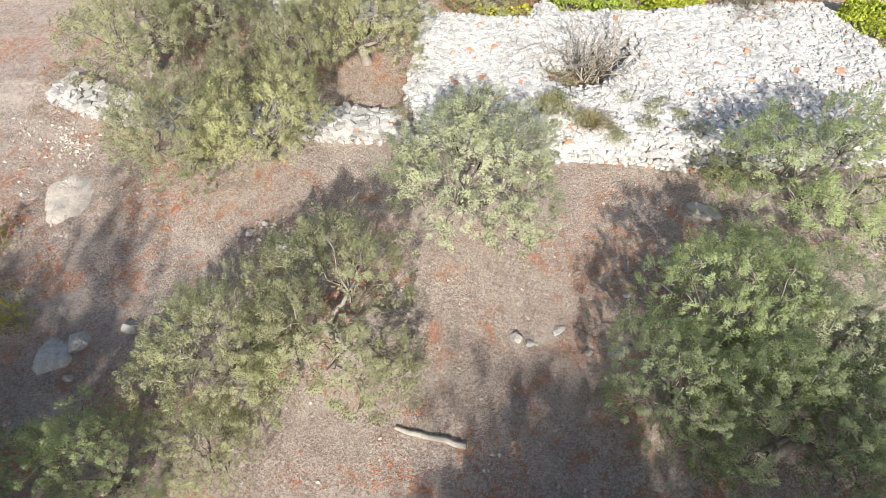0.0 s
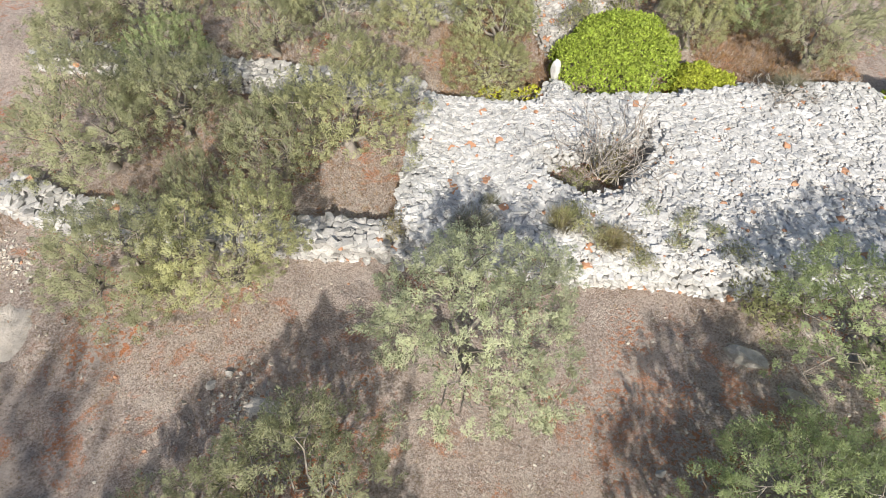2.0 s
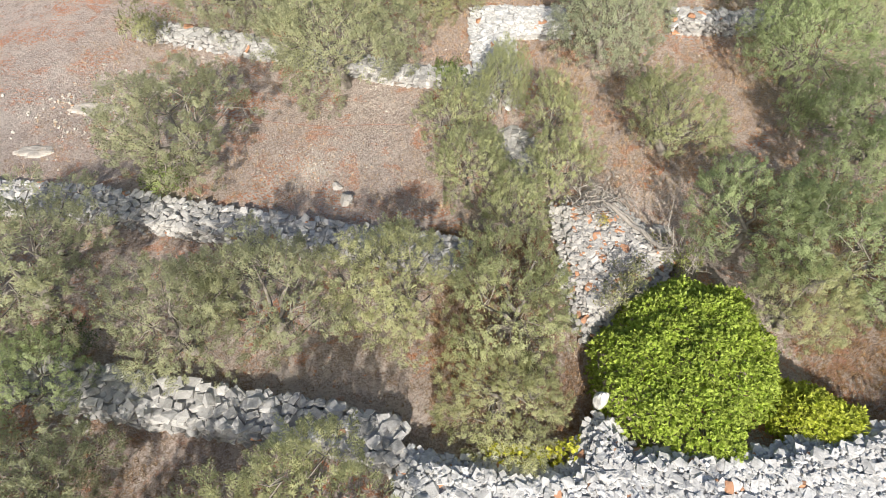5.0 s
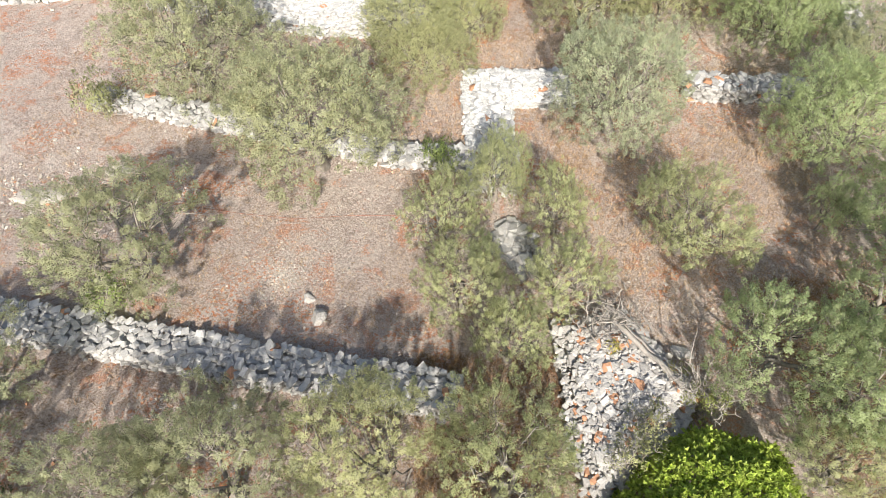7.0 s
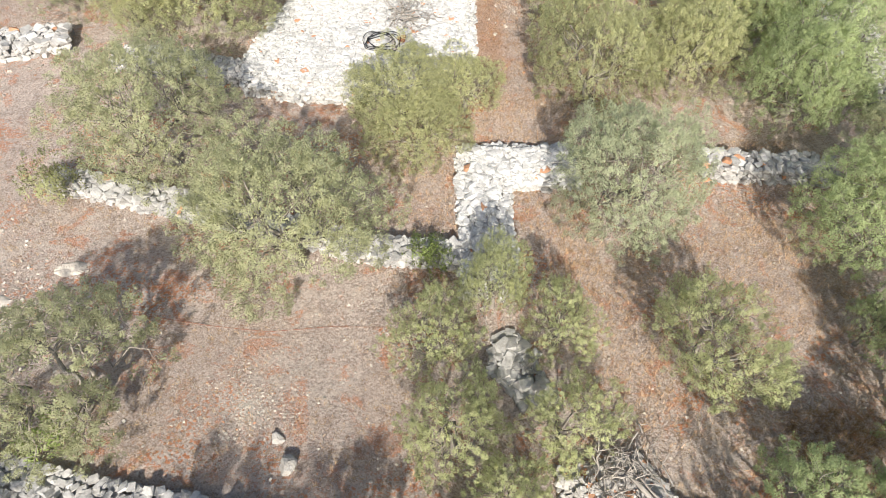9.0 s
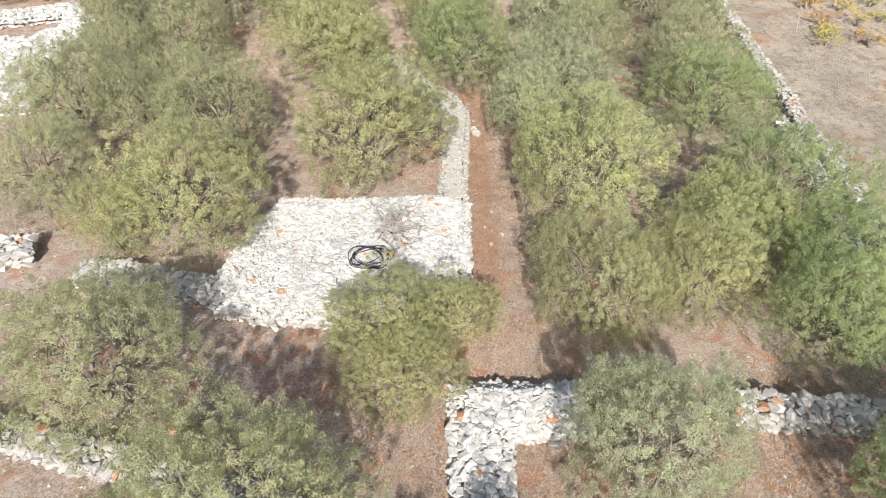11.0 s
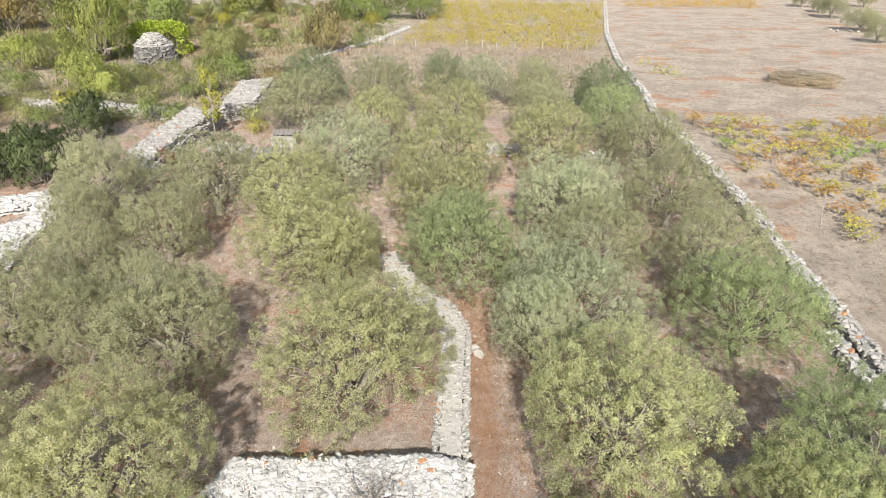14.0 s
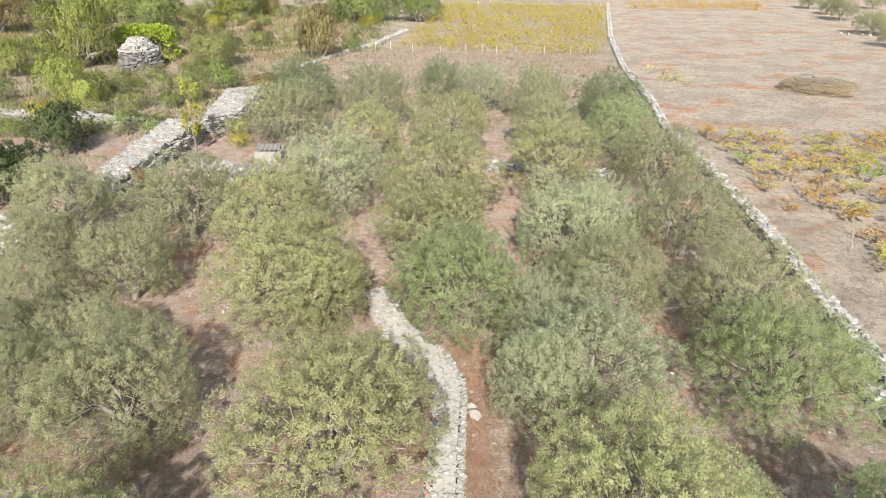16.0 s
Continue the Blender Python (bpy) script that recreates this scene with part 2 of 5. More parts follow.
SOIL = ground_material()
LIMESTONE = stone_material("limestone", (0.52, 0.508, 0.488), (0.705, 0.692, 0.668), 0.012)
WALLSTONE = stone_material("weathered_limestone", (0.36, 0.347, 0.33), (0.58, 0.562, 0.535), 0.008)
RUSTSTONE = stone_material("mixed_rubble", (0.40, 0.375, 0.345), (0.62, 0.59, 0.55), 0.07)
DARKSTONE = stone_material("dark_grey_limestone", (0.13, 0.127, 0.12), (0.27, 0.262, 0.25), 0.0)
PALESTONE = stone_material("pale_grey_limestone", (0.36, 0.345, 0.32), (0.52, 0.50, 0.465), 0.006)
GRAVEL = plain_material("pale_gravel", (0.40, 0.375, 0.34), (0.58, 0.55, 0.51), 14)
RUBBLE = plain_material("rubble_fill", (0.32, 0.31, 0.295), (0.50, 0.485, 0.46), 9)
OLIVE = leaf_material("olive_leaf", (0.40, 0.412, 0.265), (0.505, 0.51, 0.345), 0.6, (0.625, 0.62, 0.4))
IVY = leaf_material("ivy_leaf", (0.33, 0.40, 0.06), (0.57, 0.63, 0.12), 0.4)
BARK = plain_material("grey_bark", (0.22, 0.19, 0.16), (0.36, 0.325, 0.28), 12)
DEADWOOD = plain_material("dead_wood", (0.30, 0.265, 0.23), (0.46, 0.42, 0.37), 14)
STRAW = leaf_material("dry_grass", (0.22, 0.15, 0.09), (0.42, 0.32, 0.2), 0.2)
VINELEAF = leaf_material("vine_leaf", (0.44, 0.36, 0.10), (0.60, 0.52, 0.14), 0.4, (0.56, 0.56, 0.17))

# ---- the lie of the land ----
GY = (-40, 0, 6, 9.5, 13, 17, 22, 28, 35, 45, 52, 58, 64, 75, 100, 900)
GZ = (1.2, 1.05, 0.85, 0.75, 0.5, 0.3, 0, -0.25, -0.45, -0.6, -0.45, -0.15, 0.15, 0.3, 0.3, 0.3)


def lie(y):
    return float(np.interp(y, GY, GZ))


WALL_LINES = (
    ([(-10.2, 13.3), (-8.5, 12.5), (-6.0, 12.1), (-3.1, 11.85), (-0.8, 11.75)], 0.26),
    ([(-11.5, 18.6), (-9.3, 18.3), (-7.2, 18.0), (-5.8, 17.7), (-4.1, 17.4), (-1.9, 17.1), (-0.6, 16.7)], 0.26),
    ([(-12, 23.1), (-9.4, 22.95), (-7.9, 22.7), (-6.6, 22.45), (-4.8, 22.1), (-2.9, 21.7), (-1.6, 21.45), (0.2, 21.15), (0.7, 21.0)], 0.36),
)


def floor_z(x, y):
    v = Vector((x * 0.35, y * 0.35, 0))
    return lie(y) + 0.09 * noise.noise(v) + 0.03 * noise.noise(v * 4)


def ground_z(x, y):
    """The ground, with the earth banked up behind each terrace wall."""
    z = floor_z(x, y)
    for line, rise in WALL_LINES:
        d = y - float(np.interp(x, [p[0] for p in line], [p[1] for p in line]))
        if -0.2 < d < 9 and line[0][0] - 3 < x < line[-1][0] + 0.8:
            ends = min(1.0, (x - line[0][0] + 3) / 2, (line[-1][0] + 0.8 - x) / 0.8)
            z += rise * ends * min(1.0, (d + 0.2) / 0.4) * math.exp(-max(0.0, d) / 2.5)
    return z


def mesh_object(name, verts, faces, material, parent=None, label="", smooth=False):
    me = bpy.data.meshes.new(name)
    me.from_pydata([tuple(v) for v in verts], [], [tuple(f) for f in faces])
    me.materials.append(material)
    if smooth:
        me.shade_smooth()
    ob = new(name, me)
    if parent:
        ob.parent = parent
    if label:
        tagged(ob, label)
    return ob


def part(name, bm, material, parent, label=""):
    me = bpy.data.meshes.new(name)
    bm.to_mesh(me)
    bm.free()
    me.materials.append(material)
    ob = new(name, me)
    ob.parent = parent
    return tagged(ob, label) if label else ob


def thing(name, x, y, z, label, category, group="", kind=""):
    ob = new(name)
    ob.location = (x, y, z)
    ob.empty_display_size = 0.2
    return tagged(ob, label, category, group, kind)


def build_ground():
    xs = np.concatenate([[-900, -500, -260, -160, -110, -80, -60, -48, -40, -34], np.arange(-30, 30, 0.5), [30, 34, 40, 48, 60, 80, 110, 160, 260, 500, 900]])
    ys = np.concatenate([[-400, -120, -60, -35, -22, -14], np.arange(-9, 66, 0.5), np.arange(66, 110, 1.5), [112, 120, 135, 155, 180, 230, 320, 500, 900, 1500]])
    verts = [(x, y, ground_z(x, y)) for y in ys for x in xs]
    nx = len(xs)
    faces = [(j * nx + i, j * nx + i + 1, (j + 1) * nx + i + 1, (j + 1) * nx + i) for j in range(len(ys) - 1) for i in range(nx - 1)]
    g = mesh_object("ground", verts, faces, SOIL, smooth=True)
    return tagged(g, "dry brown earth with red patches, straw and pale pebbles", "ground", kind="structure")


build_ground()

# ---- stones ----


def hull(points):
    bm = bmesh.new()
    for p in points:
        bm.verts.new(p)
    bmesh.ops.convex_hull(bm, input=bm.verts[:])
    bmesh.ops.delete(bm, geom=[v for v in bm.verts if not v.link_faces], context="VERTS")
    bmesh.ops.recalc_face_normals(bm, faces=bm.faces[:])
    bm.verts.index_update()
    data = np.array([v.co[:] for v in bm.verts]), [[v.index for v in f.verts] for f in bm.faces]
    bm.free()
    return data


def stone_shapes(count, n, seed):
    """Angular broken stones, about 1 long, flatter than wide."""
    r = np.random.default_rng(seed)
    out = []
    for _ in range(count):
        p = np.array([(x, y, z) for x in (-1, 1) for y in (-1, 1) for z in (-1, 1)], float)
        p *= r.uniform(0.55, 1.0, p.shape)
        p = p[r.permutation(8)[:7]] if n < 9 else np.concatenate([p, r.normal(0, 1, (n - 8, 3)) * 0.15 + r.permutation(np.concatenate([np.eye(3), -np.eye(3)]))[:n - 8]])
        wide, tall = r.uniform(0.28, 0.44), r.uniform(0.14, 0.26)
        out.append(hull([(0.5 * a, wide * b, tall * c) for a, b, c in p]))
    return out


SHAPES = stone_shapes(20, 11, 3)


def stone_mesh(shape, material):
    me = bpy.data.meshes.new("stone")
    me.from_pydata([tuple(v) for v in shape[0]], [], shape[1])
    me.materials.append(material)
    return me


STONES = {m.name: [stone_mesh(s, m) for s in SHAPES] for m in (LIMESTONE, WALLSTONE, PALESTONE, DARKSTONE, RUSTSTONE)}


def spin(r, tilt):
    return Euler((r.normal(0, tilt), r.normal(0, tilt), r.uniform(0, 6.28))).to_matrix()


def lay_stones(parent, spots, material, limit=300, seed=1, tilt=0.3):
    """spots: (x, y, z, size, tilt factor). The first ones are single stones, the rest one joined bed."""
    r = np.random.default_rng(seed)
    verts, faces, k = [], [], 0
    for i, (x, y, z, s, tl) in enumerate(spots):
        rot = spin(r, tilt * tl)
        sc = s * np.array([r.uniform(0.85, 1.3), r.uniform(0.85, 1.25), r.uniform(0.8, 1.4)])
        w = int(r.integers(len(SHAPES)))
        if i < limit:
            ob = new("stone", STONES[material.name][w])
            ob.parent = parent
            ob.matrix_basis = Matrix.LocRotScale(Vector((x, y, z)) - parent.location, rot.to_quaternion(), Vector(sc))
        else:
            v = (SHAPES[w][0] * sc) @ np.array(rot).T + (x - parent.location.x, y - parent.location.y, z - parent.location.z)
            verts.append(v)
            faces += [[a + k for a in f] for f in SHAPES[w][1]]
            k += len(v)
    if verts:
        ob = mesh_object("loose_stone", np.concatenate(verts), faces, material, parent)
        tagged(ob, kind="stuff")


def along(line, step):
    """Points every step metres along a line of (x, y), with the direction there."""
    out = []
    for (x0, y0), (x1, y1) in zip(line, line[1:]):
        d = math.hypot(x1 - x0, y1 - y0)
        n = max(1, round(d / step))
        out += [(x0 + (x1 - x0) * i / n, y0 + (y1 - y0) * i / n, (x1 - x0) / d, (y1 - y0) / d) for i in range(n)]
    return out + [(*line[-1], *out[-1][2:])]


def dry_wall(line, width, height, label, size=0.3, seed=1, material=None, limit=300, name="dry_stone_wall", ragged=0.12, fill=None, cover=0.11):
    material = material or WALLSTONE
    r = np.random.default_rng(seed)
    mx, my = sum(p[0] for p in line) / len(line), sum(p[1] for p in line) / len(line)
    wall = thing(name, mx, my, floor_z(mx, my), label, "wall")
    # earth and rubble inside
    pts = along(line, 0.6)
    verts, faces = [], []
    for x, y, dx, dy in pts:
        gz = floor_z(x, y)
        hw = width / 2 - 0.12
        for sgn, z in ((-1, -0.15), (-1, height - cover), (1, height - cover), (1, -0.15)):
            q = 1.0 if z < 0 else 0.85
            verts.append((x - dy * sgn * hw * q - mx, y + dx * sgn * hw * q - my, gz + z - wall.location.z))
    for i in range(len(pts) - 1):
        a, b = 4 * i, 4 * i + 4
        faces += [(a, a + 1, b + 1, b), (a + 1, a + 2, b + 2, b + 1), (a + 2, a + 3, b + 3, b + 2)]
    faces += [(0, 3, 2, 1), (len(verts) - 4, len(verts) - 3, len(verts) - 2, len(verts) - 1)]
    mesh_object("core", verts, faces, fill or RUBBLE, wall)
    spots = []
    rows = max(1, round(height / (size * 0.62)))
    across = max(2, round(width / (size * 0.72)))
    for x, y, dx, dy in along(line, size * 0.74):
        sag = 1 + ragged * noise.noise(Vector((x * 0.8, y * 0.8, seed)))
        for j in range(across):
            o = (j / (across - 1) - 0.5) * (width - size * 0.5) + r.normal(0, 0.03)
            s = size * r.uniform(0.75, 1.35)
            e = r.normal(0, size * 0.15)
            px, py = x - dy * o + dx * e, y + dx * o + dy * e
            spots.append((px, py, floor_z(px, py) + height * sag - 0.07 + r.normal(0, 0.03), s, 1.0))
        for k in range(rows):
            for sgn in (-1, 1):
                o = sgn * (width / 2 - 0.06 + 0.06 * (1 - k / rows))
                e = r.normal(0, size * 0.2)
                px, py = x - dy * o + dx * e, y + dx * o + dy * e
                spots.append((px, py, floor_z(px, py) + (k + 0.35) * height * 0.92 / rows, size * r.uniform(0.8, 1.3), 1.3))
    r.shuffle(spots)
    lay_stones(wall, spots, material, limit, seed, 0.22)
    return wall


def inside(x, y, poly):
    c = False
    for (x0, y0), (x1, y1) in zip(poly, poly[1:] + poly[:1]):
        if (y0 > y) != (y1 > y) and x < (x1 - x0) * (y - y0) / (y1 - y0) + x0:
            c = not c
    return c


def rim(x, y, poly):
    d = 1e9
    for (x0, y0), (x1, y1) in zip(poly, poly[1:] + poly[:1]):
        ll = (x1 - x0) ** 2 + (y1 - y0) ** 2
        u = min(1, max(0, ((x - x0) * (x1 - x0) + (y - y0) * (y1 - y0)) / ll))
        d = min(d, math.hypot(x - x0 - u * (x1 - x0), y - y0 - u * (y1 - y0)))
    return d


def stone_heap(name, poly, height, label, size=0.26, seed=1, hole=None, material=None, limit=300, slope=0.35, nearest=None):
    """A flat-topped heap of field stones with a steep, laid edge; hole: a pit left open in it."""
    material = material or LIMESTONE
    r = np.random.default_rng(seed)
    xs, ys = [p[0] for p in poly], [p[1] for p in poly]
    mx, my = sum(xs) / len(xs), sum(ys) / len(ys)
    heap = thing(name, mx, my, ground_z(mx, my), label, "stone heap")

    def level(x, y):
        d = rim(x, y, poly)
        h = height * (1 + 0.10 * noise.noise(Vector((x * 0.5, y * 0.5, seed))))
        h *= min(1.0, 0.55 + 0.45 * d / slope)
        if hole and rim(x, y, hole) < 0.25:
            h *= 0.85
        return h

    # the fill under the top layer
    g = 0.25
    nx, ny = int((max(xs) - min(xs)) / g) + 2, int((max(ys) - min(ys)) / g) + 2
    idx, verts, faces = {}, [], []
    for j in range(ny):
        for i in range(nx):
            x, y = min(xs) + i * g, min(ys) + j * g
            ok = inside(x, y, poly) and not (hole and inside(x, y, hole))
            d = rim(x, y, poly)
            if hole:
                d = min(d, rim(x, y, hole))
            z = level(x, y) - 0.06 if ok and d > 0.12 else -0.2
            idx[i, j] = len(verts)
            verts.append((x - mx, y - my, ground_z(x, y) + z - heap.location.z))
    for j in range(ny - 1):
        for i in range(nx - 1):
            f = [idx[i, j], idx[i + 1, j], idx[i + 1, j + 1], idx[i, j + 1]]
            if any(verts[v][2] + heap.location.z > ground_z(verts[v][0] + mx, verts[v][1] + my) - 0.1 for v in f):
                faces.append(f)
    mesh_object("fill", verts, faces, RUBBLE, heap)
    spots = []
    st = size * 0.66
    for j in range(int((max(ys) - min(ys)) / st) + 2):
        for i in range(int((max(xs) - min(xs)) / st) + 2):
            x, y = min(xs) + (i + r.uniform(-0.45, 0.45)) * st, min(ys) + (j + r.uniform(-0.45, 0.45)) * st
            if not inside(x, y, poly) or (hole and inside(x, y, hole)):
                continue
            spots.append((x, y, ground_z(x, y) + level(x, y) - 0.04 + r.normal(0, 0.015), size * r.choice((0.6, 0.75, 0.95, 1.25, 1.75)), 1.0))
            if r.random() < 0.5:
                px, py = x + r.uniform(-0.5, 0.5) * st, y + r.uniform(-0.5, 0.5) * st
                spots.append((px, py, ground_z(px, py) + level(px, py) + r.uniform(-0.03, 0.03), size * r.uniform(0.4, 0.65), 1.6))
    for loop in (poly, hole) if hole else (poly,):
        for x, y, dx, dy in along(loop + loop[:1], size * 0.85):
            rows = max(1, round(height / 0.2))
            for k in range(rows):
                px, py = x + r.normal(0, 0.04), y + r.normal(0, 0.04)
                spots.append((px, py, ground_z(px, py) + (k + 0.3) * height * 0.75 / rows, size * r.uniform(0.9, 1.5), 0.8))
    if nearest:
        spots.sort(key=lambda s: (s[0] - nearest[0]) ** 2 + (s[1] - nearest[1]) ** 2)
    else:
        r.shuffle(spots)
    lay_stones(heap, spots, material, limit, seed, 0.15)
    return heap


# ---- olive trees ----
def tube(verts, faces, pts, radii, n=5):
    """A tapered branch through pts."""
    base = len(verts)
    for i, (p, rad) in enumerate(zip(pts, radii)):
        p = Vector(p)
        d = (Vector(pts[min(i + 1, len(pts) - 1)]) - Vector(pts[max(i - 1, 0)])).normalized()
        u = d.orthogonal().normalized()
        v = d.cross(u)
        for k in range(n):
            a = 2 * math.pi * k / n
            verts.append(p + (u * math.cos(a) + v * math.sin(a)) * rad)
    for i in range(len(pts) - 1):
        for k in range(n):
            a, b = base + i * n + k, base + i * n + (k + 1) % n
            faces.append((a, b, b + n, a + n))
    faces.append(tuple(base + (len(pts) - 1) * n + k for k in range(n)))


def bent(p, q, r, wobble, n=4):
    p, q = Vector(p), Vector(q)
    d = (q - p).length
    return [p.lerp(q, i / n) + (Vector(r.normal(0, wobble * d, 3)) if 0 < i < n else Vector()) for i in range(n + 1)]


def leaf_cloud(r, pos, axis, length, per, leaf, width, corners=4, spread=0.7):
    """Leaves set along shoots: pos, axis (n x 3), length (n). Returns quads as arrays."""
    n = len(pos)
    s = r.uniform(0.1, 1, (n, per, 1))
    c = pos[:, None] + axis[:, None] * (length[:, None, None] * s)
    side = r.normal(0, 1, (n, per, 3))
    side -= (side * axis[:, None]).sum(-1, keepdims=True) * axis[:, None]
    side /= np.linalg.norm(side, axis=-1, keepdims=True)
    d = axis[:, None] * 0.75 + side * spread
    d[..., 2] += 0.1
    d /= np.linalg.norm(d, axis=-1, keepdims=True)
    up = r.normal(0, 0.6, (n, per, 3)) + (0, 0, 1)
    w = np.cross(d, up)
    w /= np.linalg.norm(w, axis=-1, keepdims=True)
    ll = leaf * r.uniform(0.7, 1.3, (n, per, 1))
    ww = width * r.uniform(0.8, 1.2, (n, per, 1))
    if corners == 3:
        tri = np.stack([c - w * ww * 0.5, c + w * ww * 0.5, c + d * ll], axis=2)
        return tri.reshape(-1, 3)
    quads = np.stack([c, c + d * ll * 0.5 + w * ww * 0.5, c + d * ll, c + d * ll * 0.5 - w * ww * 0.5], axis=2)
    return quads.reshape(-1, 3)


def quad_mesh(name, v, material, corners=4):
    me = bpy.data.meshes.new(name)
    k = len(v) // corners
    me.vertices.add(len(v))
    me.vertices.foreach_set("co", np.ascontiguousarray(v, dtype=np.float32).ravel())
    me.loops.add(len(v))
    me.loops.foreach_set("vertex_index", np.arange(len(v), dtype=np.int32))
    me.polygons.add(k)
    me.polygons.foreach_set("loop_start", np.arange(0, len(v), corners, dtype=np.int32))
    me.update(calc_edges=True)
    me.materials.append(material)
    return me


SPAN = {}


def unit(v):
    return v / (np.linalg.norm(v, axis=-1, keepdims=True) + 1e-9)


def tufts(r, base, axis, length, out, per, leaf, width, fat, round_=0.85):
    """Leaf triangles in upright tufts: base, axis and out are n x 3, length n. Returns corners and soft normals."""
    n = len(base)
    s = r.uniform(0.0, 1.0, (n, per, 1)) ** 0.8
    side = r.normal(0, 1, (n, per, 3))
    side = unit(side - (side * axis[:, None]).sum(-1, keepdims=True) * axis[:, None])
    off = side * fat * r.uniform(0.25, 1.0, (n, per, 1)) * np.sin(0.5 + 2.4 * s)
    c = base[:, None] + axis[:, None] * (length[:, None, None] * s) + off
    d = unit(axis[:, None] * 0.75 + side * 0.75 + r.normal(0, 0.3, (n, per, 3)))
    w = unit(np.cross(d, r.normal(0, 0.7, (n, per, 3)) + (0, 0, 1)))
    ll, ww = leaf * r.uniform(0.7, 1.3, (n, per, 1)), width * r.uniform(0.8, 1.2, (n, per, 1))
    tri = np.stack([c - w * ww * 0.5, c + w * ww * 0.5, c + d * ll], axis=2).reshape(-1, 3, 3)
    flat = unit(np.cross(tri[:, 1] - tri[:, 0], tri[:, 2] - tri[:, 0]))
    soft = unit(unit(off + axis[:, None] * fat * (s - 0.3) * 1.6) * 0.35 + out[:, None] * 0.75 + (0, 0, 0.08)).reshape(-1, 3)
    back = (flat * soft).sum(-1) < 0
    tri[back] = tri[back][:, ::-1]
    flat[back] *= -1
    return tri.reshape(-1, 3), np.repeat(unit(soft * round_ + flat * (1.05 - round_)), 3, axis=0)


def olive_tree(seed, count, sprays, per, leaf, width, full):
    """One olive tree, crown radius about 1.9 and height about 3; full: 0 for an open crown, 1 for a closed one that reaches low."""
    r = np.random.default_rng(seed)
    tree = thing("olive_tree", 0, 0, 0, "grey-green olive tree with an open, uneven crown", "olive tree", "olive trees of the grove")
    wood, wf = [], []
    lean = Vector((r.normal(0, 0.18), r.normal(0, 0.18), 0.55))
    tube(wood, wf, [Vector((0, 0, -0.12)), Vector((0, 0, 0.1)), lean * 0.6, lean], (0.22, 0.16, 0.12, 0.13), 8)
    # boughs of foliage over an uneven dome
    lobes, phase = [], r.uniform(0, 6.28, 4)
    low = -0.25 - 0.42 * full
    for i in range(count):
        h = 1.0 - (1.0 - low) * (i + 0.4) / count
        a = i * 2.4 + r.normal(0, 0.22)
        swell = 1 + 0.14 * math.sin(2 * a + phase[0]) + 0.1 * math.sin(3 * a + phase[1]) + 0.09 * math.sin(5 * a + phase[3])
        reach = math.sqrt(max(0.0, 1 - h * h)) * 1.45 * swell * r.uniform(0.74, 1.06)
        if r.random() < 0.12 - 0.12 * full:
            continue
        top = 1.5 + 1.1 * h + 0.14 * math.sin(2 * a + phase[2]) + r.normal(0, 0.15)
        lobes.append((np.array((math.cos(a) * reach, math.sin(a) * reach, max(0.5, top))), r.uniform(0.32 + 0.14 * full, 0.5 + 0.16 * full)))
    limbs = []
    for i in range(5):
        a = i * 1.257 + r.normal(0, 0.3)
        e = Vector((math.cos(a) * 0.6, math.sin(a) * 0.6, r.uniform(1.05, 1.5)))
        pts = bent(lean, e, r, 0.08)
        tube(wood, wf, pts, np.linspace(0.075, 0.035, len(pts)), 6)
        limbs.append(e)
    heart = np.array((0, 0, 1.2))
    base, axis, length, out = [], [], [], []
    for c, rr in lobes:
        e = min(limbs, key=lambda m: (m - Vector(c)).length)
        pts = bent(e, Vector(c), r, 0.09)
        tube(wood, wf, pts, np.linspace(0.026, 0.01, len(pts)), 4)
        d = unit(r.normal(0, 1, (sprays * 4, 3)))
        away = unit(c - heart)
        d = d[(d @ away > -0.35) & (d[:, 2] > -0.7)][:int(sprays * (rr / 0.41) ** 1.5)]
        for q in d[:4 if full < 0.5 else 0]:
            pts = bent(c, c + q * rr, r, 0.08, 3)
            tube(wood, wf, pts, np.linspace(0.008, 0.003, len(pts)), 3)
        base.append(c + d * rr * r.uniform(0.62 + 0.22 * full, 1.0, (len(d), 1)) - (0, 0, 0.08))
        axis.append(unit(d * (0.5 + 0.15 * full) + away * 0.2 + (0, 0, 0.6 - 0.12 * full) + r.normal(0, 0.22, d.shape)))
        length.append(r.uniform(0.18 - 0.06 * full, 0.4 - 0.19 * full, len(d)))
        out.append(unit(d * 0.85 + away * 0.35))
    base, axis, length, out = (np.concatenate(v) for v in (base, axis, length, out))
    leaves, normals = tufts(r, base, axis, length, out, per, leaf, width, 0.075, 0.68 - 0.23 * full)
    # sparse inner leaves along the boughs
    k = len(base) // 2
    pick = r.permutation(len(base))[:k]
    deep = heart + (base[pick] - heart) * r.uniform(0.55, 0.85, (k, 1))
    inner, inner_n = tufts(r, deep, axis[pick], np.full(k, 0.2), out[pick], max(5, per // 5), leaf * 1.5, width * 1.9, 0.15)
    mesh_object("trunk", wood, wf, BARK, tree, smooth=True)
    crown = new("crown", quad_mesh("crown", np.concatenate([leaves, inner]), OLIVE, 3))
    crown.data.normals_split_custom_set_from_vertices(np.concatenate([normals, inner_n]))
    crown.parent = tree
    mid = np.median(base, axis=0)
    SPAN[tree] = (float(mid[0]), float(mid[1]), float(np.percentile(np.hypot(base[:, 0] - mid[0], base[:, 1] - mid[1]), 93)) + 0.15)
    return tree


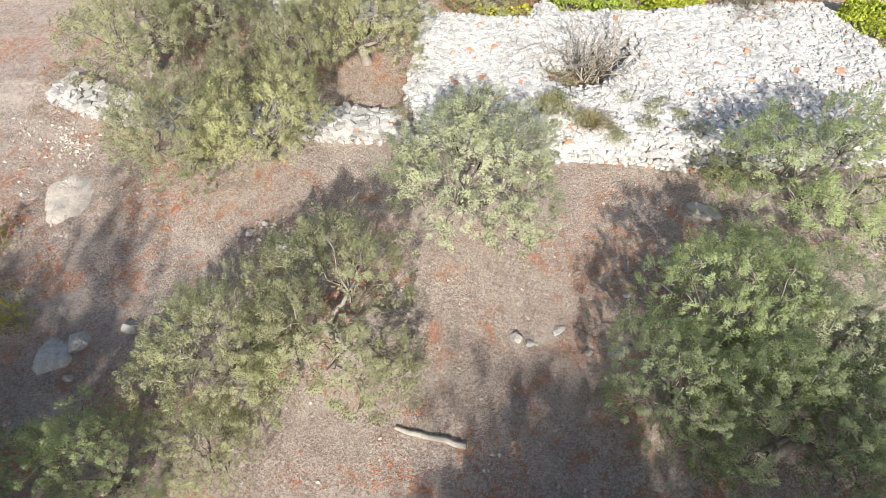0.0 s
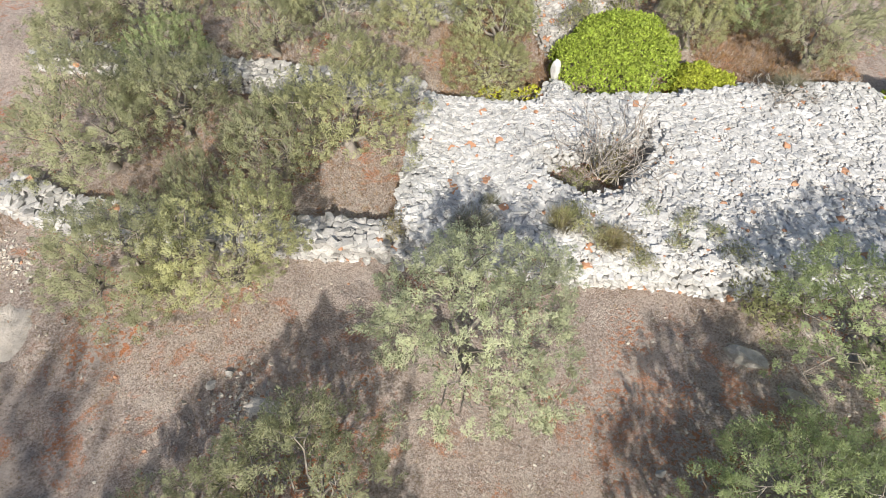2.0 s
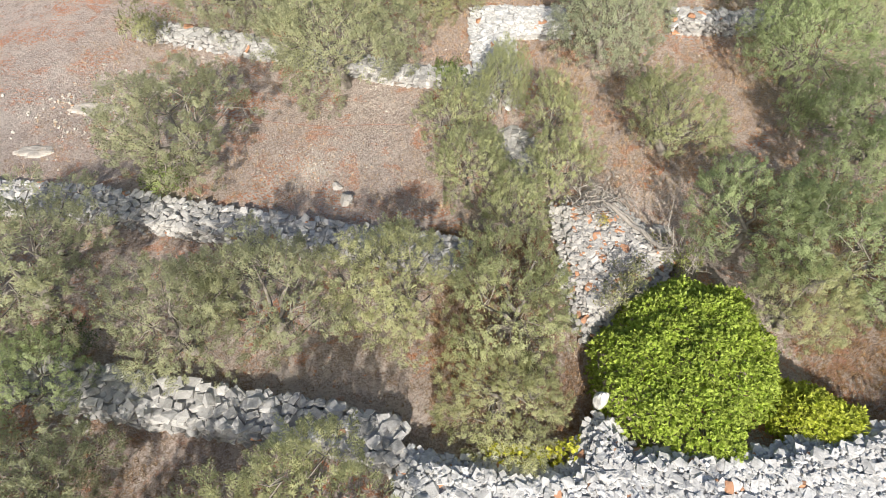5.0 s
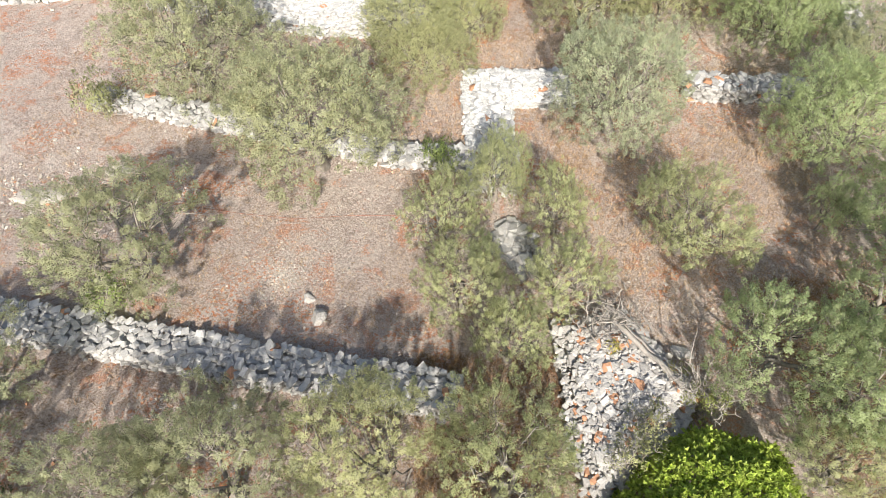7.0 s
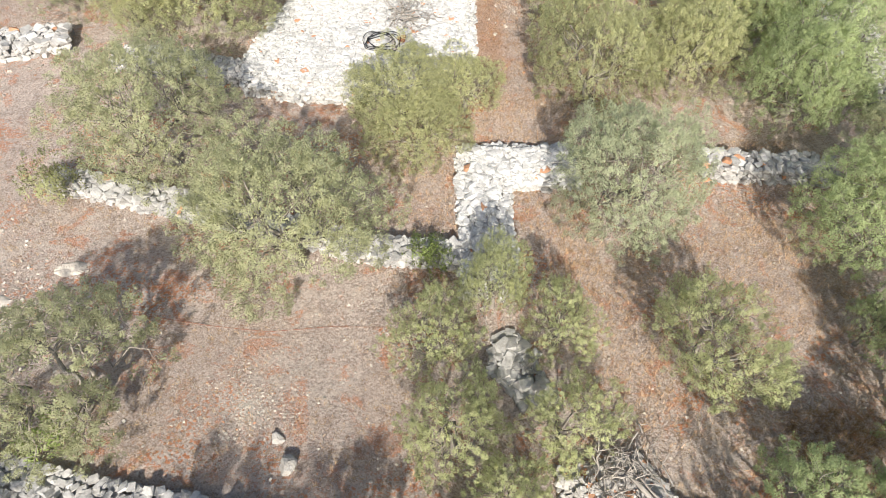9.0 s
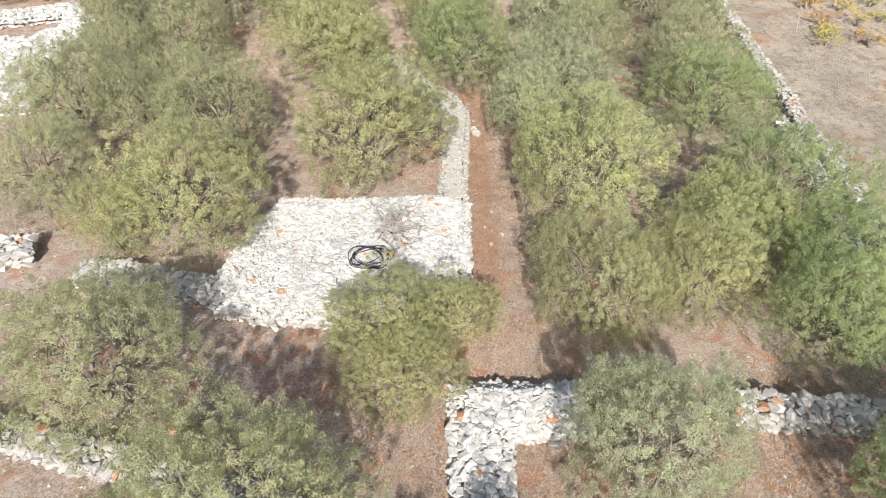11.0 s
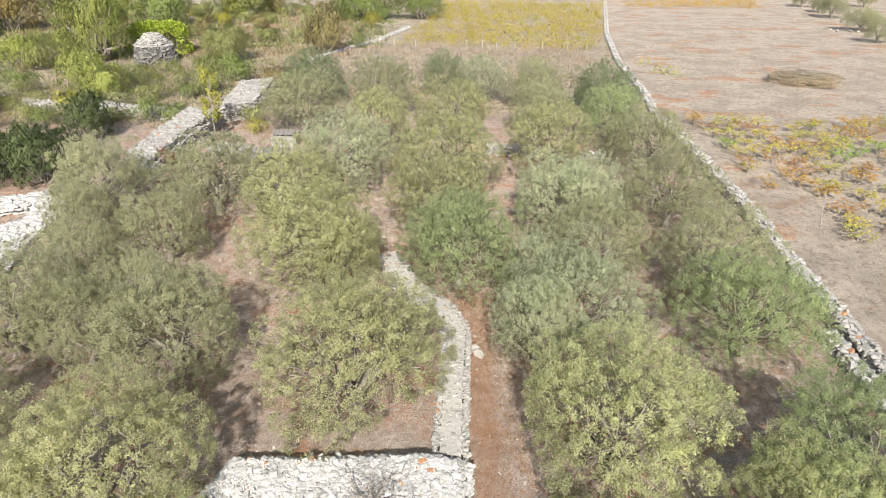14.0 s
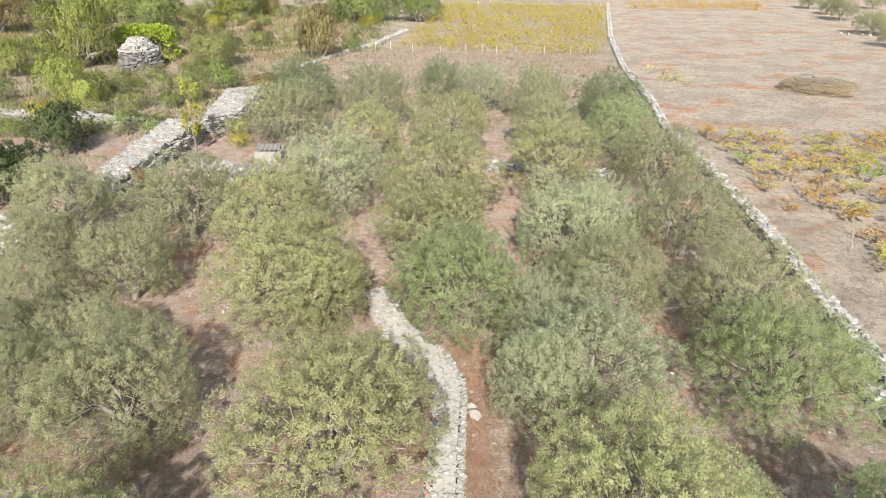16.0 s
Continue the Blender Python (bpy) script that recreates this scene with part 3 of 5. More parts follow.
NEAR = [olive_tree(20 + i, 31, 16, 74, 0.046, 0.0175, 0.2) for i in range(7)]
MIDDLE = [olive_tree(30 + i, 36, 24, 52, 0.036, 0.017, 1.0) for i in range(6)]
FAR = [olive_tree(40 + i, 34, 22, 40, 0.042, 0.022, 1.0) for i in range(6)]
TONES = {"o": (0.92, 0.93, 0.89), "y": (1.03, 1.03, 0.9), "s": (1.08, 1.13, 1.17), "d": (0.66, 0.75, 0.66), "g": (0.88, 0.99, 0.82), "p": (1.02, 1.05, 0.9)}
LABELS = {
    "o": "olive tree with a grey-green open crown on dry earth",
    "y": "olive tree with a yellowish-green crown on dry earth",
    "s": "olive tree with silvery leaves and a dense crown",
    "d": "olive tree with a dark green dense crown",
    "p": "olive tree with a pale yellow-green airy crown",
    "g": "olive tree with fresh green leaves on dry earth",
}
used = set()
tree_no = 0


def plant(x, y, radius, tone="o", tall=1.0):
    """An olive tree whose crown is centred at x, y."""
    global tree_no
    tree_no += 1
    kinds = NEAR if y < 26 else MIDDLE if y < 50 else FAR
    src = kinds[tree_no % len(kinds)]
    cx, cy, span = SPAN[src]
    s = radius * 1.06 / span
    m = pose(x, y, ground_z(x, y), 0, 0, (tree_no * 137.5) % 360) @ Matrix.Diagonal((s, s, (0.42 + 0.5 * s) * tall * (1.0 if y < 26 else 1.2), 1)) @ pose(-cx, -cy, 0)
    if src in used:
        t = copy_thing(src, m @ Matrix.Diagonal((*(1 / v for v in src.scale), 1)))
    else:
        t, _ = src, used.add(src)
        t.matrix_basis = m
    tagged(t, LABELS[tone])
    v = 0.92 + 0.16 * ((tree_no * 0.618) % 1)
    for c in t.children:
        c.color = (*(k * v for k in TONES[tone]), 1)
    return t


# south of the first wall
for row in ((0.7, 8.7, 1.95, "s"), (-2.1, 5.3, 1.9, "o"), (-3.9, 4.9, 1.5, "o"), (-3.7, 3.3, 0.85, "o"), (-5.5, 2.9, 1.05, "g"), (5.2, 5.5, 1.7, "g"), (6.9, 5.2, 1.6, "s"),
            (4.0, 4.2, 1.3, "d"), (5.7, 3.6, 1.7, "d"), (7.5, 3.4, 1.6, "d"), (8.2, 8.3, 2.3, "g"), (1.7, -0.5, 2.2, "o"), (-7.6, 2.0, 1.6, "d"), (-9.9, 4.0, 1.6, "o"),
            (-6.1, 10.4, 1.5, "o"), (-4.0, 10.7, 1.6, "y"), (-2.1, 14.6, 1.85, "y"), (-3.9, 13.9, 1.4, "o"), (-8.0, 14.0, 1.8, "o"), (-6.4, 15.3, 1.45, "o"),
            (-7.4, 17.5, 1.1, "g"), (-9.7, 17.9, 1.3, "o"), (-5.3, 12.4, 0.8, "o")):
    plant(*row)
# between the second and third walls, and round the ivy
for row in ((-8.3, 19.9, 1.95, "o"), (-4.6, 18.9, 1.4, "o"), (-3.2, 19.3, 1.45, "o"), (-0.9, 19.6, 1.35, "y"), (1.5, 19.4, 1.5, "p"),
            (1.3, 17.4, 1.25, "y", 0.6), (6.9, 21.7, 1.4, "g"), (8.4, 20.5, 1.75, "g"), (7.4, 19.2, 1.1, "y"), (9.9, 23.0, 1.4, "g"), (11.3, 24.6, 1.8, "g"), (10.6, 18.4, 1.7, "o")):
    plant(*row)
# the terrace with the red earth
for row in ((-6.2, 24.1, 1.75, "o"), (-2.7, 27.8, 2.15, "o"), (0.6, 25.1, 0.95, "p"), (1.9, 26.6, 0.8, "p"), (3.2, 25.4, 0.85, "p"), (1.0, 23.2, 1.0, "p"), (3.0, 23.3, 0.95, "p"),
            (1.9, 21.9, 0.8, "p"), (6.0, 24.7, 1.4, "p"), (10.3, 27.9, 1.75, "g"), (9.7, 25.6, 0.6, "g"), (5.1, 29.2, 1.85, "s"), (-6.4, 31.1, 2.25, "o"), (0.2, 31.5, 1.35, "y", 0.68),
            (1.4, 33.4, 1.1, "y", 0.68), (-0.3, 32.9, 1.65, "y", 0.68), (5.1, 33.8, 1.9, "y"), (7.7, 34.3, 1.5, "y"), (10.5, 32.9, 1.65, "g"), (12.5, 29.9, 1.8, "o")):
    plant(*row)
# round the second heap and the path wall
for row in ((-6.4, 37.4, 2.39, "y"), (-8.6, 36.9, 1.20, "y"), (-11.4, 39.3, 1.84, "o"), (-7.0, 43.0, 2.12, "o"), (-10.1, 43.6, 1.66, "o"), (-12.9, 44.1, 2.21, "o"), (-1.2, 41.6, 2.70, "y"),
            (5.5, 39.0, 2.65, "p"), (9.1, 36.5, 1.80, "p"), (11.0, 37.5, 2.35, "g"), (11.7, 34.3, 2.00, "g"), (11.2, 43.9, 2.30, "g"), (5.7, 44.7, 2.20, "s"), (4.2, 43.8, 1.50, "s"),
            (4.7, 47.4, 1.50, "s"), (11.6, 48.0, 2.20, "o"), (7.3, 49.1, 2.20, "o"), (2.0, 48.7, 2.50, "g"), (-3.8, 48.7, 2.80, "y"), (-2.6, 48.5, 1.60, "y"), (-9.4, 46.1, 1.47, "o"),
            (-12.4, 47.8, 1.56, "o")):
    plant(*row)
# the far end of the grove
for row in ((1.2, 53.2, 2.20, "y"), (6.5, 53.2, 2.20, "s"), (8.2, 54.2, 1.90, "s"), (12.0, 53.8, 2.45, "o"), (-5.4, 54.0, 2.48, "y"), (-9.6, 55.4, 2.44, "o"), (-15.0, 55.1, 2.39, "o"),
            (-10.2, 50.7, 1.84, "o"), (-14.0, 51.5, 1.66, "o"), (-3.6, 58.4, 2.70, "s"), (1.5, 57.5, 2.75, "y"), (-8.4, 75.1, 2.50, "d"), (-7.7, 67.3, 2.60, "o"), (-2.9, 72.5, 2.50, "o"),
            (-2.5, 64.0, 2.20, "y"), (1.4, 78.7, 1.90, "d"), (4.4, 76.1, 2.00, "s"), (8.4, 73.8, 2.20, "o"), (2.1, 65.8, 2.50, "y"), (7.7, 67.2, 2.10, "o"), (7.2, 60.6, 2.45, "y"),
            (13.0, 72.4, 2.40, "d"), (11.9, 65.3, 2.20, "g"), (12.5, 60.2, 2.30, "o")):
    plant(*row)

# ---- walls and heaps ----
dry_wall(WALL_LINES[0][0], 0.8, 0.5, "low dry-stone terrace wall of pale limestone", 0.23, 2)
dry_wall(WALL_LINES[1][0], 0.75, 0.6, "grey dry-stone terrace wall of rough blocks", 0.24, 3)
dry_wall(WALL_LINES[2][0], 0.75, 0.55, "long dry-stone wall of stacked grey limestone", 0.19, 4)
dry_wall([(-9.3, 30.45), (-6.4, 29.7), (-0.8, 28.05), (1.3, 27.85)], 0.6, 0.4, "low tumbled dry-stone wall in dry grass", 0.22, 5)
dry_wall([(7.8, 30.9), (9.4, 30.75), (11.0, 30.6)], 0.65, 0.5, "short dry-stone wall with a squared end", 0.22, 6)
dry_wall([(-9.2, 35.65), (-7.4, 35.3), (-5.3, 34.8)], 0.8, 0.5, "low wall of grey stones beside the stone heap", 0.2, 7)
dry_wall([(1.4, 39.2), (1.55, 42.2), (1.75, 45.0), (1.2, 46.6), (0.0, 48.0), (-0.7, 49.6), (-1.05, 50.6)], 0.9, 0.45, "flat-topped dry-stone path wall of pale slabs", 0.12, 8, PALESTONE, ragged=0.04, fill=GRAVEL, cover=0.035)
dry_wall([(13.6, 33.0), (14.4, 36.5), (15.0, 40.0), (15.3, 44.0), (15.7, 48.0), (16.1, 53.0), (16.4, 58.0), (16.4, 63.0), (16.5, 69.0)],
         0.5, 0.6, "long boundary wall of dry-laid stones", 0.22, 9, PALESTONE)
dry_wall([(16.5, 69.4), (18.2, 80.0), (19.4, 92.0), (23.0, 112.0), (33.0, 155.0)], 0.42, 0.32, "low far run of a dry-laid boundary wall", 0.24, 16, WALLSTONE)
dry_wall([(13.3, 35.6), (14.2, 40.0), (14.75, 45.0)], 0.4, 0.4, "low inner wall of rough stones along a ditch", 0.3, 10)
dry_wall([(-29.5, 73.4), (-26, 73.4), (-18.4, 71.0), (-14.5, 69.5)], 1.2, 0.5, "broad low wall of pale stones", 0.3, 11, PALESTONE)
dry_wall([(-15.5, 36.2), (-12.6, 36.4), (-11.2, 36.7)], 1.0, 0.5, "broken end of a dry-stone wall", 0.3, 12)
dry_wall([(4.2, 63.4), (5.5, 63.4), (10.7, 62.3)], 0.6, 0.5, "low wall of pale stones among olive trees", 0.35, 13)

stone_heap("stone_field", [(-0.9, 11.2), (-0.9, 13.1), (-0.5, 16.6), (1.0, 16.4), (2.4, 16.25), (2.9, 17.2), (3.3, 17.2), (3.6, 16.6), (5.7, 16.6), (8.1, 17.0), (11.5, 17.1), (12.6, 14.0),
                           (12.2, 10.6), (6.8, 10.3), (5.7, 10.35), (4.7, 10.6), (2.5, 10.7), (-0.2, 11.1)], 0.7,
           "broad flat heap of broken white limestone", 0.135, 21, hole=[(2.4, 14.0), (2.9, 14.2), (4.1, 14.6), (5.2, 15.1), (5.2, 14.3), (4.1, 13.0), (3.2, 12.85), (2.55, 13.4)], nearest=(1.5, 13))
stone_heap("stone_pile", [(2.9, 22.7), (4.4, 23.0), (5.5, 21.1), (4.8, 20.2), (3.4, 19.1), (3.1, 19.1), (2.9, 20.4)], 0.5, "pile of loose limestone and rubble", 0.125, 22, material=RUSTSTONE)
stone_heap("stone_platform", [(1.25, 26.8), (2.45, 26.8), (2.45, 30.15), (4.3, 30.2), (4.3, 31.55), (1.25, 31.55)], 0.5, "angled platform of laid limestone slabs", 0.17, 23)
stone_heap("stone_heap", [(-5.3, 34.7), (-4.9, 37.1), (-4.2, 39.0), (0.9, 39.1), (1.9, 38.8), (1.8, 35.2), (-0.2, 34.1), (-1.8, 33.7), (-3.4, 33.7), (-5.0, 34.1)], 0.7,
           "broad heap of white limestone with laid edges", 0.13, 24, nearest=(-1, 35))
stone_heap("thick_wall", [(-16.1, 60.1), (-15.8, 69.3), (-13.7, 69.1), (-13.7, 66.9), (-14.4, 58.9)], 1.2, "very thick dry-stone wall with a flat pale top", 0.2, 25, material=PALESTONE, slope=0.1)
stone_heap("thick_wall", [(-13.9, 69.6), (-14.7, 78.2), (-12.3, 79.0), (-11.8, 70.8)], 1.1, "thick end of a dry-stone wall beside a sapling", 0.2, 27, material=PALESTONE, slope=0.1)
stone_heap("stone_heap", [(-23, 54.5), (-21.8, 55.6), (-18.7, 57.1), (-17.0, 55.2), (-17.0, 52.0), (-15.8, 45.7), (-19.0, 45.5), (-23, 48)], 0.5, "wide heap of white field stones", 0.24, 26,
           hole=[(-22, 54.0), (-18.6, 55.4), (-18.0, 54.0), (-19, 52.6), (-22, 52.3)])

# ---- shrubs, vines and dead wood ----
def shrub_mesh(seed, count, leaf, width, rx, rz, material, lobes=7, twigs=2, per=5):
    """A bushy crown of leaves on unit stems; returns the two meshes."""
    r = np.random.default_rng(seed)
    wood, wf, pos, axis = [], [], [], []
    for i in range(lobes):
        a = i * 2.4 + r.normal(0, 0.3)
        q = math.sqrt((i + 0.3) / lobes) * rx * 0.78
        c = np.array((math.cos(a) * q, math.sin(a) * q, rz * (0.62 - 0.22 * (q / rx)) + r.normal(0, rz * 0.15)))
        rr = rx * r.uniform(0.2, 0.42)
        pts = bent((r.normal(0, 0.05), r.normal(0, 0.05), -0.1), c, r, 0.08)
        tube(wood, wf, pts, np.linspace(0.03 * rz, 0.008, len(pts)), 3)
        for _ in range(twigs if lobes < 12 else 1):
            d = r.normal(0, 1, 3)
            d /= np.linalg.norm(d)
            pts = bent(c, c + d * rr * (1, 1, rz / rx), r, 0.1, 3)
            tube(wood, wf, pts, np.linspace(0.012, 0.004, len(pts)), 3)
        k = count // lobes
        d = r.normal(0, 1, (k, 3)) + (0, 0, 0.3)
        d /= np.linalg.norm(d, axis=1, keepdims=True)
        pos.append(c + d * rr * r.uniform(0.35, 1, (k, 1)) ** 0.5 * (1, 1, rz / rx))
        x = d + r.normal(0, 0.4, (k, 3)) + (0, 0, 0.3)
        axis.append(x / np.linalg.norm(x, axis=1, keepdims=True))
    pos, axis = np.concatenate(pos), np.concatenate(axis)
    tri, soft = tufts(r, pos, axis, np.full(len(pos), leaf * 2), unit(pos - (0, 0, rz * 0.3)), per, leaf, width, leaf * 0.9)
    me = quad_mesh("foliage", tri, material, 3)
    me.normals_split_custom_set_from_vertices(soft)
    stems = bpy.data.meshes.new("stem")
    stems.from_pydata([tuple(v) for v in wood], [], wf)
    stems.materials.append(BARK)
    return me, stems


LEAFY = leaf_material("broad_leaf", (0.34, 0.345, 0.19), (0.46, 0.465, 0.26), 0.45, (0.54, 0.535, 0.29))
BUSHES = [shrub_mesh(60 + i, 330, 0.085, 0.045, 1.0, 1.0, LEAFY, 11, 1) for i in range(5)]
SPARSE = [shrub_mesh(76 + i, 170, 0.1, 0.042, 1.0, 1.0, LEAFY, 11, 7) for i in range(3)]
BIG_BUSHES = [shrub_mesh(66 + i, 950, 0.06, 0.034, 1.0, 1.0, LEAFY, 17, per=8) for i in range(3)]
HUGE = [shrub_mesh(70 + i, 2500, 0.038, 0.024, 1.0, 1.0, LEAFY, 26, per=7) for i in range(3)]
TINTS = {
    "green": (0.68, 0.82, 0.5), "dark": (0.38, 0.48, 0.36), "lime": (0.92, 1.0, 0.55), "yellow": (1.2, 1.12, 0.45), "rust": (0.98, 0.78, 0.55),
    "grey": (0.95, 0.96, 0.85), "olive": (0.92, 0.95, 0.7), "red": (1.0, 0.4, 0.3), "tan": (0.92, 0.8, 0.66), "straw": (1.45, 1.2, 1.5), "gold": (1.35, 1.2, 0.3),
}
bush_no = 0


def bush(x, y, radius, height, tint, label, category="shrub", name="shrub", group="", z=None):
    global bush_no
    bush_no += 1
    kinds = HUGE if radius > 2.3 else BIG_BUSHES if radius > 1.3 else SPARSE if radius < 0.56 else BUSHES
    leaves, stems = kinds[bush_no % len(kinds)]
    b = thing(name, x, y, ground_z(x, y) if z is None else z, label, category, group)
    b.rotation_euler = (0, 0, bush_no * 2.3)
    b.scale = (radius, radius, height)
    f = new("foliage", leaves)
    s = tagged(new("stem", stems), kind="stuff")
    f.parent = s.parent = b
    v = 0.85 + 0.3 * ((bush_no * 0.618) % 1)
    f.color = (*(v * c for c in TINTS[tint]), 1)
    return b


def blades(r, n, reach, height, width):
    """Thin upright blades or twigs that fan out from one root."""
    a, lean = r.uniform(0, 6.28, n), r.uniform(0.05, 1, n) ** 0.7 * reach
    tip = np.stack([np.cos(a) * lean, np.sin(a) * lean, height * r.uniform(0.5, 1, n) * (1 - 0.35 * (lean / reach) ** 2)], 1)
    root = tip * (0.12, 0.12, 0) + r.normal(0, 0.02, (n, 3)) * (1, 1, 0)
    w = np.stack([-np.sin(a), np.cos(a), 0 * a], 1) * width
    return np.stack([root + w, tip, root - w], 1).reshape(-1, 3)


BROOM = leaf_material("broom_twig", (0.20, 0.20, 0.13), (0.38, 0.37, 0.26), 0.1)


def broom(x, y, reach, height, count, color, label, z=None, seed=1, name="broom_shrub"):
    r = np.random.default_rng(seed)
    b = thing(name, x, y, (ground_z(x, y) if z is None else z) - 0.03, label, "shrub")
    t = new("twig", quad_mesh("twig", blades(r, count * 2, reach, height, 0.006), BROOM, 3))
    t.parent = b
    tagged(t, kind="stuff")
    t.color = (*color, 1)
    return b


def branches(name, x, y, z, reach, height, count, label, category, seed, spread=1.0, flat=0.0, material=None):
    """Bare branching wood: a leafless bush, or with flat a heap of cut brushwood."""
    r = np.random.default_rng(seed)
    b = thing(name, x, y, z, label, category)
    fine, ff = [], []
    for _ in range(count):
        wood, wf = [], []
        a = r.uniform(0, 6.28)
        if flat:
            c = Vector((r.normal(0, reach * 0.35), r.normal(0, reach * 0.35), r.uniform(0.02, height)))
            d = Vector((math.cos(a), math.sin(a), r.normal(0, 0.12))) * reach * r.uniform(0.4, 0.9)
            p, q = c - d * 0.5, c + d * 0.5
        else:
            p = Vector((r.normal(0, 0.08), r.normal(0, 0.08), -0.05))
            q = Vector((math.cos(a) * reach * r.uniform(0.3, 1) * spread, math.sin(a) * reach * r.uniform(0.3, 1) * spread, height * r.uniform(0.6, 1)))
        pts = bent(p, q, r, 0.08, 5)
        tube(wood, wf, pts, np.linspace(0.02, 0.006, 6) * (0.6 + 0.4 * reach), 5)
        mesh_object("branch", wood, wf, material or DEADWOOD, b, smooth=True)
        for k in (2, 3, 4, 4):
            e = pts[k] + Vector(r.normal(0, 0.22 * reach, 3)) + (q - p) * 0.25
            e.z = max(e.z, 0.03)
            sub = bent(pts[k], e, r, 0.1, 3)
            tube(fine, ff, sub, np.linspace(0.013, 0.004, 4), 4)
            for _ in range(2):
                e2 = sub[2] + Vector(r.normal(0, 0.15 * reach, 3))
                e2.z = max(e2.z, 0.02)
                tube(fine, ff, bent(sub[2], e2, r, 0.1, 2), (0.006, 0.005, 0.003), 3)
    tagged(mesh_object("fine_twig", fine, ff, material or DEADWOOD, b, smooth=True), kind="stuff")
    return b


def leaf_mound(name, poly, height, label, category, leaf, width, count, material, tint, seed, soft=1.1, base=0.25):
    """A mound of creeper with a closed skin of leaves over a tangle of stems."""
    r = np.random.default_rng(seed)
    xs, ys = [p[0] for p in poly], [p[1] for p in poly]
    mx, my = sum(xs) / len(xs), sum(ys) / len(ys)
    m = thing(name, mx, my, ground_z(mx, my), label, category)

    def level(x, y):
        u = min(1.0, rim(x, y, poly) / soft)
        return base + (height - base) * math.sqrt(max(0.0, 1 - (1 - u) ** 2)) + 0.22 * noise.noise(Vector((x * 1.5, y * 1.5, seed))) + 0.09 * noise.noise(Vector((x * 4, y * 4, seed)))

    pos = []
    while len(pos) < count:
        x, y = r.uniform(min(xs), max(xs)), r.uniform(min(ys), max(ys))
        if inside(x, y, poly):
            lv = level(x, y)
            drop = r.uniform(0, 0.16)
            if rim(x, y, poly) < 0.15:
                drop = r.uniform(0, lv)
            pos.append((x - mx, y - my, ground_z(x, y) + lv - drop - m.location.z))
    pos = np.array(pos)
    ax = r.normal(0, 0.6, pos.shape) + (0, -0.3, 0.35)
    ax /= np.linalg.norm(ax, axis=1, keepdims=True)
    f = new("foliage", quad_mesh("foliage", leaf_cloud(r, pos, ax, np.full(len(pos), leaf), 4, leaf, width * 1.2, 3), material, 3))
    f.parent, f.color = m, (*tint, 1)
    wood, wf = [], []
    for _ in range(60):
        x, y = r.uniform(min(xs), max(xs)), r.uniform(min(ys), max(ys))
        if inside(x, y, poly):
            q = Vector((x - mx, y - my, ground_z(x, y) + level(x, y) - 0.15 - m.location.z))
            tube(wood, wf, bent((q.x * 0.6, q.y * 0.6, -0.05), q, r, 0.1), np.linspace(0.025, 0.006, 5), 4)
    tagged(mesh_object("stem", wood, wf, BARK, m), kind="stuff")
    return m


# the ivy that has grown over the north edge of the stone field
leaf_mound("ivy_mound", [(3.2, 18.9), (4.2, 19.9), (5.2, 20.4), (6.5, 20.0), (6.9, 18.5), (6.4, 17.3), (5.7, 17.0), (5.5, 16.1), (5.0, 16.2), (3.5, 16.7), (3.1, 17.6)], 1.3,
           "mound of bright yellow-green ivy over stones", "ivy", 0.065, 0.05, 11000, IVY, (0.84, 0.9, 0.95), 5, 1.5)
leaf_mound("ivy_mound", [(6.5, 18.1), (7.3, 17.9), (8.1, 17.4), (7.9, 16.8), (7.1, 16.5), (6.3, 17.0)], 0.85, "low spread of bright green ivy beside a heap", "ivy", 0.065, 0.05, 2600, IVY, (1.05, 1, 0.9), 6)
leaf_mound("ivy_mound", [(0.9, 16.75), (2.0, 16.7), (2.7, 16.85), (2.7, 16.4), (1.9, 16.25), (0.9, 16.45)], 0.75, "fringe of yellow-green ivy on a wall edge", "ivy", 0.07, 0.055, 330, IVY, (1.15, 1, 0.8), 7, 0.3)
leaf_mound("ivy_mound", [(11.2, 16.1), (12.2, 17.2), (13.6, 16.6), (13.6, 14.6), (12.4, 14.5)], 1.2, "clump of green ivy at the heap's end", "ivy", 0.07, 0.055, 2400, IVY, (1.05, 1.03, 0.95), 8)

